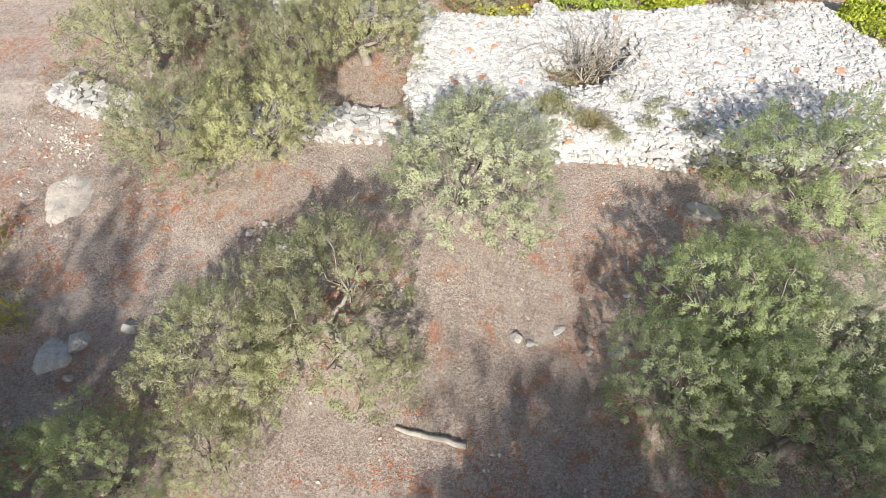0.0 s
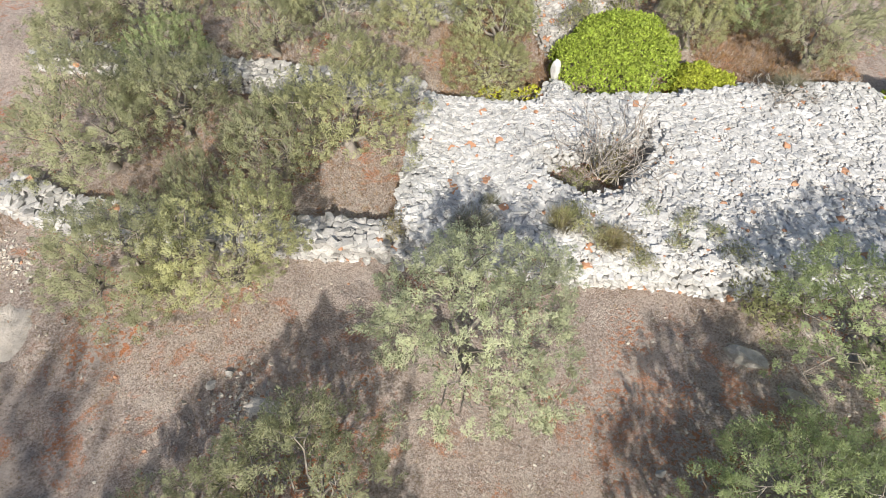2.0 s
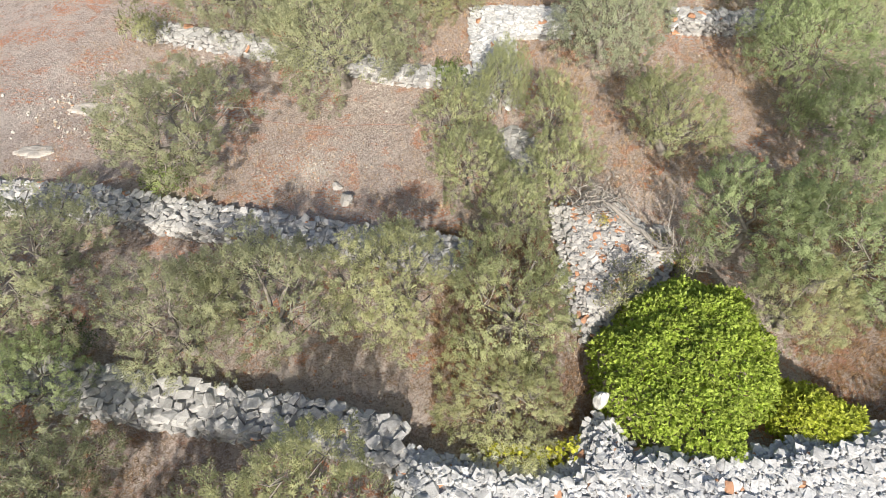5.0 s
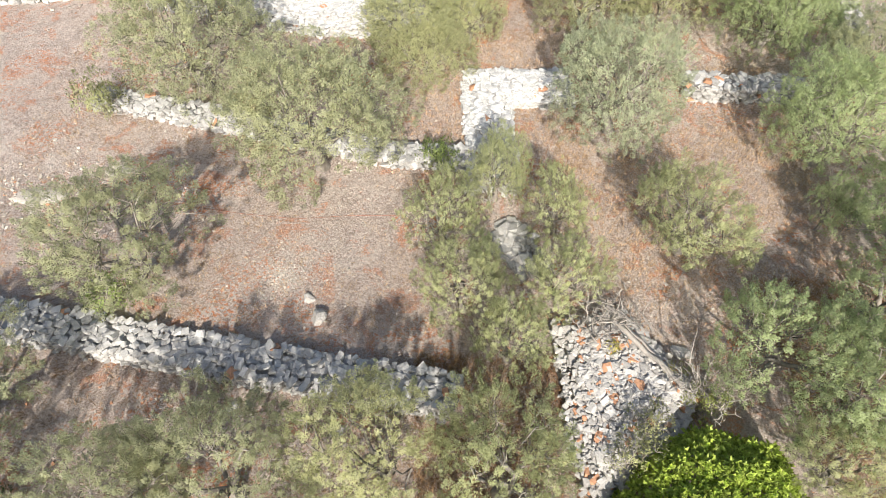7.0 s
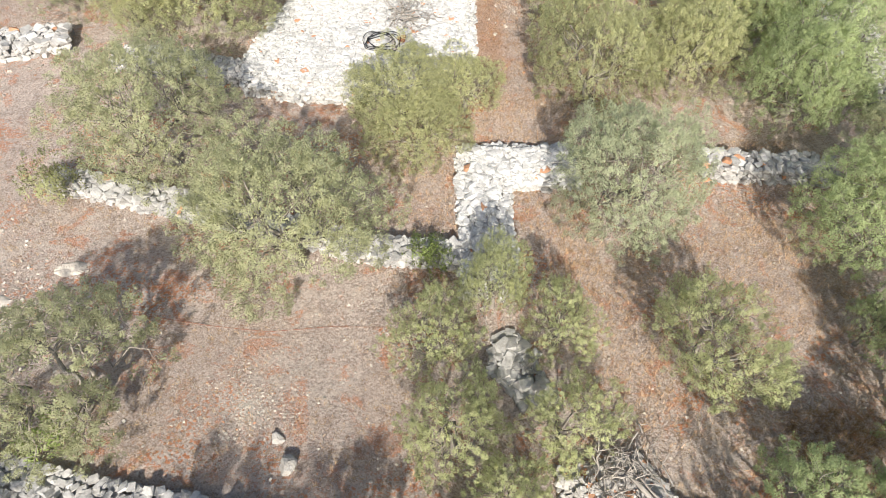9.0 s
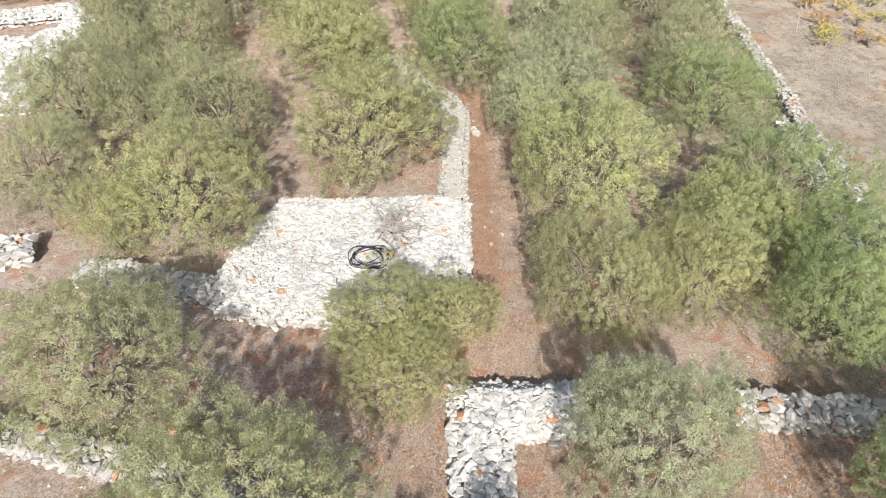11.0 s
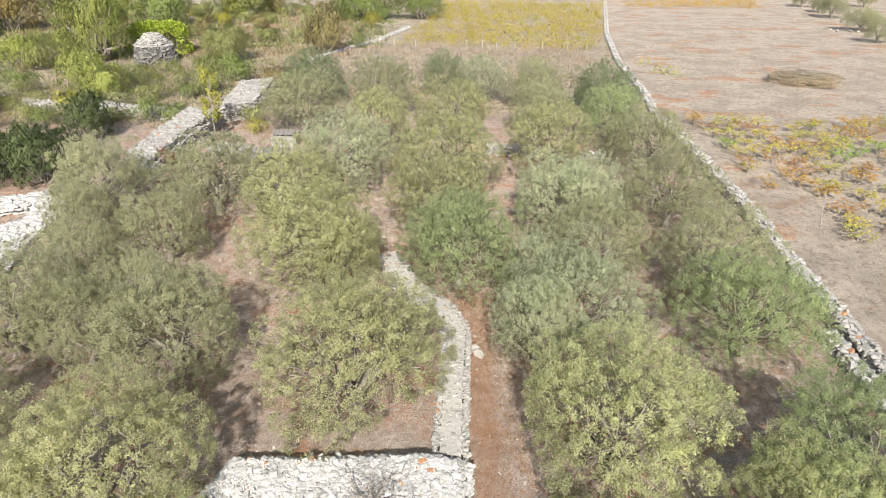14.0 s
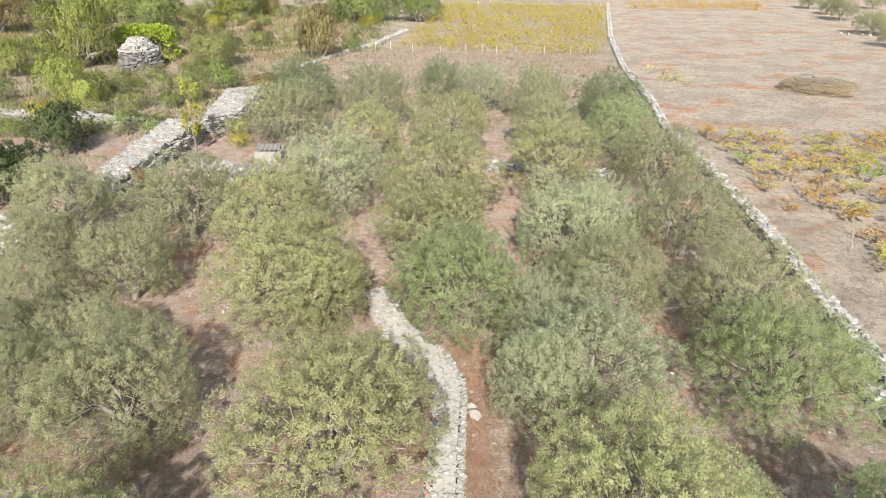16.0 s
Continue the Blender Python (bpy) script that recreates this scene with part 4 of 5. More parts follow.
# shrubs that grow between the stones of the field
for i, (x, y, reach, h, n, c, lab) in enumerate((
        (1.1, 12.5, 0.32, 0.32, 260, (0.85, 0.85, 0.85), "small grey dry tuft on white stones"),
        (-0.3, 12.7, 0.2, 0.25, 120, (0.85, 0.95, 0.8), "small grey dry tuft on white stones"),
        (0.7, 11.75, 0.75, 0.4, 520, (1.1, 1.06, 1.05), "flattened dead grey shrub on stones"))):
    broom(x, y, reach, h, n, c, lab, z=(lie(y) + (0.62 if y < 16 else 0.4)), seed=80 + i)
for x, y, rad, h, k, lab in ((3.0, 11.75, 0.42, 0.65, "grey", "tall grey-green scrub growing among stones"), (2.75, 11.95, 0.35, 0.6, "olive", "grey-green scrub growing among stones"),
                             (3.4, 11.45, 0.35, 0.35, "grey", "green scrub growing among stones"), (3.9, 11.3, 0.45, 0.3, "tan", "half-dry scrub among white stones"),
                             (4.15, 10.9, 0.35, 0.2, "olive", "yellowing low scrub at the wall's edge"), (5.2, 11.85, 0.28, 0.3, "olive", "low green scrub rooted in limestone"),
                             (5.0, 11.3, 0.3, 0.3, "olive", "low green scrub rooted in limestone"), (5.8, 11.6, 0.28, 0.3, "olive", "low green scrub rooted in limestone"),
                             (4.6, 12.3, 0.25, 0.2, "olive", "sparse green weed among white stones"), (5.5, 12.2, 0.22, 0.2, "olive", "sparse green weed among white stones"),
                             (6.1, 11.0, 0.4, 0.3, "grey", "grey scrub at the heap's edge"), (-0.95, 11.75, 0.4, 0.25, "tan", "straw-coloured dry scrub on a wall")):
    bush(x, y, rad, h, k, lab, z=lie(y) + 0.6)
bush(4.3, 20.3, 0.5, 0.8, "grey", "grey-green scrub beside the rubble pile", z=lie(20.3) + 0.35)
bush(3.8, 19.7, 0.5, 0.8, "grey", "grey-green scrub beside the rubble pile", z=lie(19.7) + 0.35)
branches("leafless_bush", 4.0, 13.9, lie(13.9) + 0.02, 1.5, 1.9, 20, "bare grey leafless bush growing out of a pit", "bush", 5)
bush(3.2, 13.5, 0.55, 0.5, "olive", "green scrub at the bottom of the pit")
bush(4.2, 14.2, 0.65, 0.6, "tan", "dry brown scrub filling the pit")
broom(9.3, 16.6, 0.9, 0.35, 700, (0.6, 0.58, 0.56), "dry grey brushwood lying on stones", seed=97, z=lie(16.6) + 0.6)
branches("brushwood_heap", 9.0, 16.4, lie(16.4) + 0.66, 0.9, 0.15, 12, "heap of dead grey branches on the stones", "brushwood", 7, flat=1)
branches("brushwood_heap", 3.9, 22.75, lie(22.7) + 0.45, 1.0, 0.3, 22, "heap of bleached cut branches on rubble", "brushwood", 8, flat=1)
branches("brushwood_heap", -0.35, 37.1, lie(37) + 0.66, 1.1, 0.35, 20, "tangle of dry grey brushwood on white stones", "brushwood", 9, flat=1)
branches("dead_branches", 1.7, 26.6, ground_z(1.7, 26.6), 0.9, 1.6, 7, "bleached dead branches standing beneath an olive", "branches", 14)
stone_heap("stone_heap", [(1.8, 24.9), (1.85, 25.6), (2.3, 25.8), (2.7, 25.0), (3.0, 24.3), (2.4, 24.2)], 0.22, "small heap of grey stones among olive trees", 0.23, 29, material=PALESTONE, limit=80)
branches("brushwood_heap", 0.9, 11.7, lie(11.7) + 0.62, 0.8, 0.25, 12, "dead twisted branches on the stone field", "brushwood", 10, flat=1)


# ---- rocks and timber ----
ROCK = stone_material("boulder", (0.42, 0.39, 0.35), (0.57, 0.535, 0.49), 0.0)
PALEROCK = stone_material("pale_rock", (0.54, 0.475, 0.40), (0.66, 0.60, 0.525), 0.0)


def boulder(x, y, lx, ly, h, turn, label, seed, material=None, sink=0.35, z=None):
    """A rough rock: a ball cut by random planes, then roughened."""
    r = np.random.default_rng(seed)
    planes = r.normal(0, 1, (13, 3))
    planes /= np.linalg.norm(planes, axis=1, keepdims=True)
    cut = r.uniform(0.5, 0.92, 13)
    bm = bmesh.new()
    bmesh.ops.create_icosphere(bm, subdivisions=3 if lx < 0.3 else 4, radius=1)
    for v in bm.verts:
        d = np.array(v.co)
        rad = min(1.0, float(np.min(cut / np.maximum(planes @ d, 0.05))))
        rad *= 1 + 0.06 * noise.noise(v.co * 2.3 + Vector((seed, 0, 0))) + 0.05 * noise.noise(v.co * 6 + Vector((0, seed, 0))) + 0.03 * noise.noise(v.co * 15)
        v.co = Vector((d[0] * rad * lx * 0.58, d[1] * rad * ly * 0.58, d[2] * rad * h * 0.58))
    me = bpy.data.meshes.new("boulder")
    bm.to_mesh(me)
    bm.free()
    me.materials.append(material or ROCK)
    b = new("boulder", me)
    b.matrix_basis = pose(x, y, (ground_z(x, y) if z is None else z) + h * (0.5 - sink), 0, 0, turn)
    return tagged(b, label, "rock")


for row in ((-7.2, 5.65, 0.55, 0.42, 0.3, 20, "flat grey boulder sunk in dry earth"), (-6.25, 5.95, 0.36, 0.32, 0.25, 80, "grey boulder sunk in dry earth"),
            (-4.0, 8.6, 0.17, 0.15, 0.14, 30, "small pale stone on dry earth"),
            (-4.3, 8.35, 0.2, 0.16, 0.12, 60, "small pale stone on dry earth"),
            (1.45, 5.72, 0.28, 0.26, 0.2, 0, "pale angular stone on dry earth"), (1.7, 5.6, 0.22, 0.16, 0.1, 40, "pale angular stone on dry earth"),
            (5.95, 8.95, 0.75, 0.4, 0.35, -35, "long white limestone boulder on dry earth"), (6.7, 8.05, 0.75, 0.3, 0.25, -40, "long grey limestone boulder on dry earth"),
            (3.8, 6.7, 0.22, 0.12, 0.1, 10, "small white stone on dry earth"), (4.05, 6.6, 0.12, 0.1, 0.1, 0, "small white stone on dry earth"),
            (3.4, 5.4, 0.4, 0.3, 0.22, 25, "grey rounded stone on dry earth"), (2.85, 5.4, 0.2, 0.15, 0.1, 0, "small grey stone on dry earth"),
            (-7.1, 4.85, 0.24, 0.16, 0.16, 0, "dark small stone on shaded earth"), (2.3, 5.9, 0.3, 0.2, 0.08, 30, "flat pale stone on dry earth")):
    boulder(*row, seed=int(row[0] * 100 + row[1] * 10 + 5000))
for row in ((-2.1, 22.85, 0.36, 0.36, 0.3, 15, "pale boulder beside a dry-stone wall"), (-2.4, 23.4, 0.3, 0.22, 0.15, -30, "pale flat stone on red earth"),
            (2.4, 44.1, 0.4, 0.35, 0.32, 0, "white stone at the foot of a path wall"), (2.35, 44.5, 0.3, 0.25, 0.25, 40, "white stone at the foot of a path wall"),
            (-5.2, 30.6, 0.9, 0.35, 0.2, -30, "pale flat rock under olive branches"), (2.1, 25.3, 0.5, 0.4, 0.4, 0, "grey boulder beneath olive branches"), (2.5, 25.0, 0.4, 0.3, 0.35, 70, "grey boulder beneath olive branches"),
            (2.75, 24.5, 0.6, 0.5, 0.5, 30, "grey boulder beneath olive branches"), (5.5, 22.1, 0.45, 0.3, 0.3, -40, "flat grey slab beside the rubble pile"),
            (4.45, 22.65, 0.5, 0.4, 0.5, 10, "large white slab on the rubble pile"), (4.75, 22.25, 0.65, 0.55, 0.7, -30, "large white slab on the rubble pile"),
            (5.05, 21.95, 0.45, 0.35, 0.55, 20, "white slab on the rubble pile"), (-6.6, 17.2, 0.35, 0.3, 0.3, 0, "grey stone fallen from a wall"),
            (-3.6, 20.9, 0.3, 0.25, 0.25, 10, "grey stone fallen from a wall"), (-1.5, 20.4, 0.35, 0.22, 0.2, 50, "grey stone fallen from a wall")):
    boulder(*row, seed=int(row[0] * 100 + row[1] * 10 + 5000))


def outcrop(x, y, lx, ly, h, label, seed, material):
    """Bedrock that just breaks the soil: a low, ragged, pitted sheet."""
    v, f = [(0, 0, h)], []
    n, m = 44, 9
    for i in range(1, m + 1):
        for k in range(n):
            a = 6.2832 * k / n
            rag = 1 + 0.3 * noise.noise(Vector((math.cos(a) * 1.3, math.sin(a) * 1.3, seed))) + 0.13 * noise.noise(Vector((math.cos(a) * 5, math.sin(a) * 5, seed)))
            u = i / m
            px, py = math.cos(a) * lx * 0.5 * u * rag, math.sin(a) * ly * 0.5 * u * rag
            pz = h * (1 - u ** 5 * 1.6) + h * 0.55 * noise.noise(Vector((px * 4, py * 4, seed))) + h * 0.3 * noise.noise(Vector((px * 11, py * 11, seed)))
            v.append((px, py, pz + ground_z(x + px, y + py) - ground_z(x, y)))
    f += [(0, 1 + k, 1 + (k + 1) % n) for k in range(n)]
    for i in range(m - 1):
        for k in range(n):
            a, b2 = 1 + i * n + k, 1 + i * n + (k + 1) % n
            f.append((a, a + n, b2 + n, b2))
    o = mesh_object("rock_outcrop", v, f, material)
    o.location = (x, y, ground_z(x, y))
    return tagged(o, label, "rock")


outcrop(-8.75, 9.45, 1.15, 1.75, 0.035, "bare pale bedrock sheet level with the soil", 7, PALEROCK)
outcrop(-7.6, 5.35, 0.9, 0.8, 0.1, "low grey bedrock in shaded earth", 8, ROCK)
outcrop(-3.3, 7.95, 0.8, 0.4, 0.05, "low rough bedrock with grit", 9, PALEROCK)
boulder(3.12, 17.5, 0.26, 0.24, 0.8, 0, "upright white stone pillar at the heap's edge", 78, LIMESTONE, 0.0, lie(17.3) + 0.2)


def log(name, p, q, rad, label, seed, material=None):
    r = np.random.default_rng(seed)
    v, f = [], []
    pts = bent(p, q, r, 0.012, 6)
    tube(v, f, pts, [rad * k for k in (0.75, 0.9, 1.0, 0.95, 1.05, 1.1, 1.05)], 9)
    f.append(tuple(reversed(range(9))))
    return tagged(mesh_object(name, v, f, material or DEADWOOD, smooth=False), label, "log")


log("log", (-0.85, 3.88, ground_z(-0.85, 3.88) + 0.01), (0.41, 3.52, ground_z(0.4, 3.5) + 0.05), 0.052, "weathered grey log lying on bare earth", 3)
log("wooden_beam", (4.05, 22.55, lie(22.5) + 0.64), (5.1, 21.1, lie(21.1) + 0.62), 0.05, "split grey wooden beam lying on rubble", 4)
log("wooden_beam", (4.25, 22.5, lie(22.5) + 0.6), (5.05, 21.3, lie(21.3) + 0.56), 0.028, "thin grey wooden pole lying on rubble", 5)


# ---- hose and pipe on the second heap ----
RUBBER = plain_material("black_rubber", (0.012, 0.012, 0.013), (0.03, 0.03, 0.03), 8, 0.5)
CLAY = plain_material("red_clay", (0.30, 0.11, 0.06), (0.40, 0.17, 0.09), 8)
hose = thing("garden_hose", -1.05, 35.65, lie(35.6) + 0.72, "coil of black rubber hose lying on white stones", "hose")
rh = np.random.default_rng(3)
for k in range(5):
    v, f = [], []
    ca, cr = rh.uniform(0, 6.28), rh.uniform(0.42, 0.62)
    pts = [Vector((math.cos(a) * cr + 0.1 * math.cos(ca), math.sin(a) * cr * 0.85 + 0.1 * math.sin(ca), 0.06 + 0.03 * k + 0.07 * math.sin(a * 2 + ca))) for a in np.linspace(0, 6.2, 26)]
    tube(v, f, pts, [0.013] * 26, 6)
    mesh_object("loop", v, f, RUBBER, hose, smooth=True)
log("pipe_post", (-0.75, 35.95, lie(36) + 0.75), (-0.62, 35.35, lie(35.4) + 0.75), 0.05, "short grey wooden post lying by a hose", 12)
boulder(-0.42, 35.85, 0.3, 0.25, 0.3, 0, "broken red clay block on white stones", 90, CLAY, 0.1, lie(35.8) + 0.66)
wv, wf2 = [], []
tube(wv, wf2, [(x, y, ground_z(x, y) + 0.012) for x, y in ((-6.2, 26.3), (-5.8, 26.26), (-4.3, 26.0), (-3.0, 25.84), (-1.7, 26.0), (-0.5, 25.96))], [0.0055] * 6, 5)
tagged(mesh_object("irrigation_pipe", wv, wf2, CLAY), "thin reddish pipe lying across bare earth", "pipe")

# ---- shrubs about the grove ----
bush(-9.7, 7.9, 0.5, 0.8, "gold", "yellowing shrub on bare earth")
bush(-8.6, 6.1, 0.5, 0.7, "gold", "yellowing leafy shrub in shade")
bush(0.5, 27.75, 0.6, 0.9, "green", "green shrub with reddish tips on a low wall")
bush(-9.0, 29.9, 0.8, 1.1, "grey", "grey thorny shrub beside a tumbled wall")
bush(-6.5, 23.3, 0.6, 0.8, "green", "fresh green shrub at the foot of an olive")
broom(2.6, 11.8, 0.5, 0.75, 420, (1.25, 1.15, 0.95), "tall grey-brown grassy tuft among stones", z=lie(11.8) + 0.6, seed=101)
broom(3.6, 11.35, 0.5, 0.5, 420, (1.2, 1.05, 0.85), "dry brown tuft among white stones", z=lie(11.3) + 0.6, seed=102)
bush(5.5, 20.9, 0.5, 0.7, "lime", "light green leafy weed beside rubble")
branches("leafless_bush", 5.7, 21.2, ground_z(5.7, 21.2), 1.0, 1.2, 14, "pale brown leafless bush beside ivy", "bush", 15)
bush(5.0, 21.5, 0.16, 0.2, "gold", "small yellow-flowering weed on rubble", z=lie(21.5) + 0.42)
bush(3.95, 22.0, 0.18, 0.22, "gold", "small yellow-flowering weed on rubble", z=lie(22) + 0.45)
bush(5.3, 21.6, 0.3, 0.35, "lime", "low green weed beside rubble")
bush(-7.0, 18.9, 0.5, 0.7, "dark", "dark green shrub growing by a wall")
bush(6.6, 10.1, 0.8, 0.8, "grey", "grey dry scrub at the foot of a heap")

# tall trees whose shade falls into the start of the grove
bush(6.6, -4.4, 3.2, 6.8, "dark", "tall dark evergreen tree casting broad shade", "tree", "evergreen_tree")
bush(2.2, -4.8, 2.9, 6.8, "dark", "tall dark evergreen tree casting broad shade", "tree", "evergreen_tree")
bush(-8.0, -3.6, 3.5, 7.9, "dark", "tall dark evergreen tree casting broad shade", "tree", "evergreen_tree")

# ---- the far left: hut, cistern and scrub ----
bush(-20.0, 58.8, 2.0, 2.6, "dark", "dense dark green broadleaf tree", "tree", "evergreen_tree")
bush(-21.9, 60.8, 1.6, 2.2, "dark", "dense dark green broadleaf tree", "tree", "evergreen_tree")
bush(-23.5, 58.5, 2.4, 2.6, "dark", "dense dark green broadleaf tree", "tree", "evergreen_tree")
bush(-20.8, 65.8, 1.8, 2.6, "dark", "dark green rounded evergreen tree", "tree", "evergreen_tree")
bush(-18.8, 69.6, 1.1, 1.6, "green", "bright green rounded shrub in dry grass")
bush(-14.0, 60.6, 0.6, 1.3, "red", "creeper with red autumn leaves on a wall")
bush(-11.4, 69.5, 1.1, 1.3, "olive", "yellow-green creeper on a thick wall")
bush(-10.8, 67.5, 0.9, 0.9, "yellow", "yellowing bramble beside a thick wall")
bush(-12.0, 81.0, 2.4, 1.4, "rust", "reddish-brown dry scrub past the wall")
bush(-14.0, 72.5, 0.8, 0.7, "lime", "yellow-green creeping plant by a wall")

sap = thing("sapling", -13.2, 66.2, ground_z(-13.2, 66.2), "slender young tree with yellow-green leaves", "tree")
rs = np.random.default_rng(11)
v, f = [], []
spine = bent((0, 0, -0.1), (0.15, 0, 3.9), rs, 0.015, 6)
tube(v, f, spine, np.linspace(0.05, 0.012, 7), 6)
sp, sa = [], []
for i in range(26):
    u = rs.uniform(0.2, 1)
    p = Vector((0.15 * u, 0, 3.9 * u))
    a = rs.uniform(0, 6.28)
    reach = (0.25 + 0.55 * (1 - abs(u - 0.45))) * rs.uniform(0.6, 1)
    q = p + Vector((math.cos(a) * reach * 0.75, math.sin(a) * reach * 0.75, 0.45))
    tube(v, f, bent(p, q, rs, 0.06, 3), np.linspace(0.016, 0.005, 4), 4)
    for _ in range(9):
        sp.append(p.lerp(q, rs.uniform(0.3, 1)) + Vector(rs.normal(0, 0.06, 3)))
        sa.append((q - p).normalized())
mesh_object("trunk", v, f, BARK, sap)
sl = new("foliage", quad_mesh("foliage", leaf_cloud(rs, np.array(sp), np.array(sa), np.full(len(sp), 0.25), 5, 0.15, 0.1), LEAFY))
sl.parent, sl.color = sap, (1.0, 0.98, 0.46, 1)

CONCRETE = plain_material("old_concrete", (0.30, 0.28, 0.25), (0.45, 0.425, 0.385), 3)
SHEET = plain_material("fibre_cement", (0.22, 0.205, 0.19), (0.36, 0.34, 0.315), 5)


def corrugated(name, w, d, parent, m, waves=8):
    n = waves * 6
    v, f = [], []
    for k, th in ((0, 0.0), (1, -0.012)):
        for i in range(n + 1):
            for y in (-d / 2, d / 2):
                v.append((w * (i / n - 0.5), y, 0.035 * math.sin(i / n * waves * 6.283) + th))
    s = 2 * (n + 1)
    for i in range(n):
        a = 2 * i
        f += [(a, a + 2, a + 3, a + 1), (s + a, s + a + 1, s + a + 3, s + a + 2), (a, s + a, s + a + 2, a + 2), (a + 1, a + 3, s + a + 3, s + a + 1)]
    ob = mesh_object(name, v, f, SHEET, parent)
    ob.matrix_basis = m
    return ob


def block(name, sx_, sy_, sz_, parent, m, material, bevel=0.02):
    bm = bmesh.new()
    bmesh.ops.create_cube(bm, size=1)
    bmesh.ops.scale(bm, vec=(sx_, sy_, sz_), verts=bm.verts)
    bmesh.ops.bevel(bm, geom=bm.edges[:], offset=bevel, segments=2, affect="EDGES")
    ob = part(name, bm, material, parent)
    ob.matrix_basis = m
    return ob


tank = thing("water_tank", -8.3, 64.6, ground_z(-8.3, 64.6) - 0.25, "pale concrete water tank with a ribbed lid", "water tank")
for dx, dy, w, d in ((0, -0.6, 1.5, 0.14), (0, 0.6, 1.5, 0.14), (-0.68, 0, 0.14, 1.06), (0.68, 0, 0.14, 1.06)):
    block("tank_wall", w, d, 1.1, tank, pose(dx, dy, 0.5), CONCRETE)
corrugated("lid", 1.3, 0.9, tank, pose(-0.1, 0.1, 1.1, 6, 0, 8), 5)
shed = thing("low_shelter", -8.6, 61.6, ground_z(-8.6, 61.6), "low stone shelter roofed with corrugated sheets", "shelter")
block("side_wall", 0.3, 1.2, 0.7, shed, pose(-0.85, 0, 0.3), RUBBLE, 0.05)
block("side_wall", 0.3, 1.2, 0.7, shed, pose(0.85, 0, 0.3), RUBBLE, 0.05)
block("back_wall", 1.4, 0.25, 0.7, shed, pose(0, 0.5, 0.3), RUBBLE, 0.05)
corrugated("roof_sheet", 1.2, 1.5, shed, pose(-0.5, 0, 0.74, 6, 0, 4), 6)
corrugated("roof_sheet", 1.1, 1.4, shed, pose(0.55, 0.05, 0.77, 6, 0, -3), 6)
boulder(-9.0, 61.3, 0.4, 0.3, 0.25, 0, "stone weighing down a roof sheet", 91, None, 0.1, ground_z(-8.6, 61.6) + 0.76)
dry_wall([(-12.6, 63.6), (-11.0, 63.4), (-9.8, 62.6)], 1.0, 0.4, "tumbled bank of grey stones by a tank", 0.3, 14, PALESTONE)

hut = thing("stone_hut", -27.0, 91.5, ground_z(-27, 91.5), "round dry-stone field hut with a stepped roof", "hut")
hr = np.random.default_rng(17)
spots = []
z = 0.1
while z < 2.75:
    rad = 1.85 - 0.16 * z if z < 1.7 else 1.5 - 0.95 * (z - 1.7)
    for a in np.arange(0, 6.28, 0.34 / max(rad, 0.4)):
        aa = a + hr.uniform(-0.05, 0.05)
        spots.append((-27.0 + math.cos(aa) * rad, 91.5 + math.sin(aa) * rad, hut.location.z + z + hr.normal(0, 0.02), hr.uniform(0.38, 0.55), 0.4))
    z += 0.16
# dark stones in the lower courses, pale ones from 1.65 m up
lay_stones(hut, [p for p in spots if p[2] - hut.location.z < 1.65], DARKSTONE, 200, 18)
lay_stones(hut, [p for p in spots if p[2] - hut.location.z >= 1.65], PALESTONE, 100, 19)
v, f = [], []
tube(v, f, [(0, 0, -0.1), (0, 0, 1.5), (0, 0, 1.65), (0, 0, 2.65)], (1.72, 1.5, 1.4, 0.45), 20)
mesh_object("core", v, f, RUBBLE, hut)
leaf_mound("ivy_mound", [(-31.5, 95.0), (-29.5, 95.3), (-26.5, 95.6), (-25.2, 94.0), (-25.0, 96.5), (-27, 98.5), (-31, 98)], 3.0, "bright green ivy growing over a stone hut", "ivy", 0.22, 0.18, 1500, IVY, (0.95, 1, 0.9), 15, 0.8)

# scrub and trees behind the grove
rb = np.random.default_rng(23)
SCRUB = (("olive", "grey-green scrub bush in dry grass"), ("grey", "pale grey scrub bush in dry grass"), ("lime", "yellow-green young shrub in dry grass"),
         ("green", "green shrub in dry grass"), ("tan", "dry brown scrub bush"), ("yellow", "yellow autumn shrub in dry grass"))
for _ in range(290):
    y = rb.uniform(68, 150)
    x = -16 - 0.15 * (y - 70) - abs(rb.normal(0, 0.55)) * (10 + 0.5 * (y - 60))
    if y > 96 and rb.random() < 0.35:
        x = rb.uniform(-30, -6)
    if rim(x, y, [(-28, 90), (-28, 94), (-27, 92)]) < 4 or (y < 100 and -14 < x):
        continue
    k, lab = SCRUB[int(rb.choice(6, p=(0.34, 0.27, 0.11, 0.1, 0.13, 0.05)))]
    rad = rb.uniform(0.45, 1.3) * (1 + 0.004 * (y - 70))
    bush(x, y, rad, rad * rb.uniform(0.9, 1.5), k, lab, group="scrub beyond the grove")
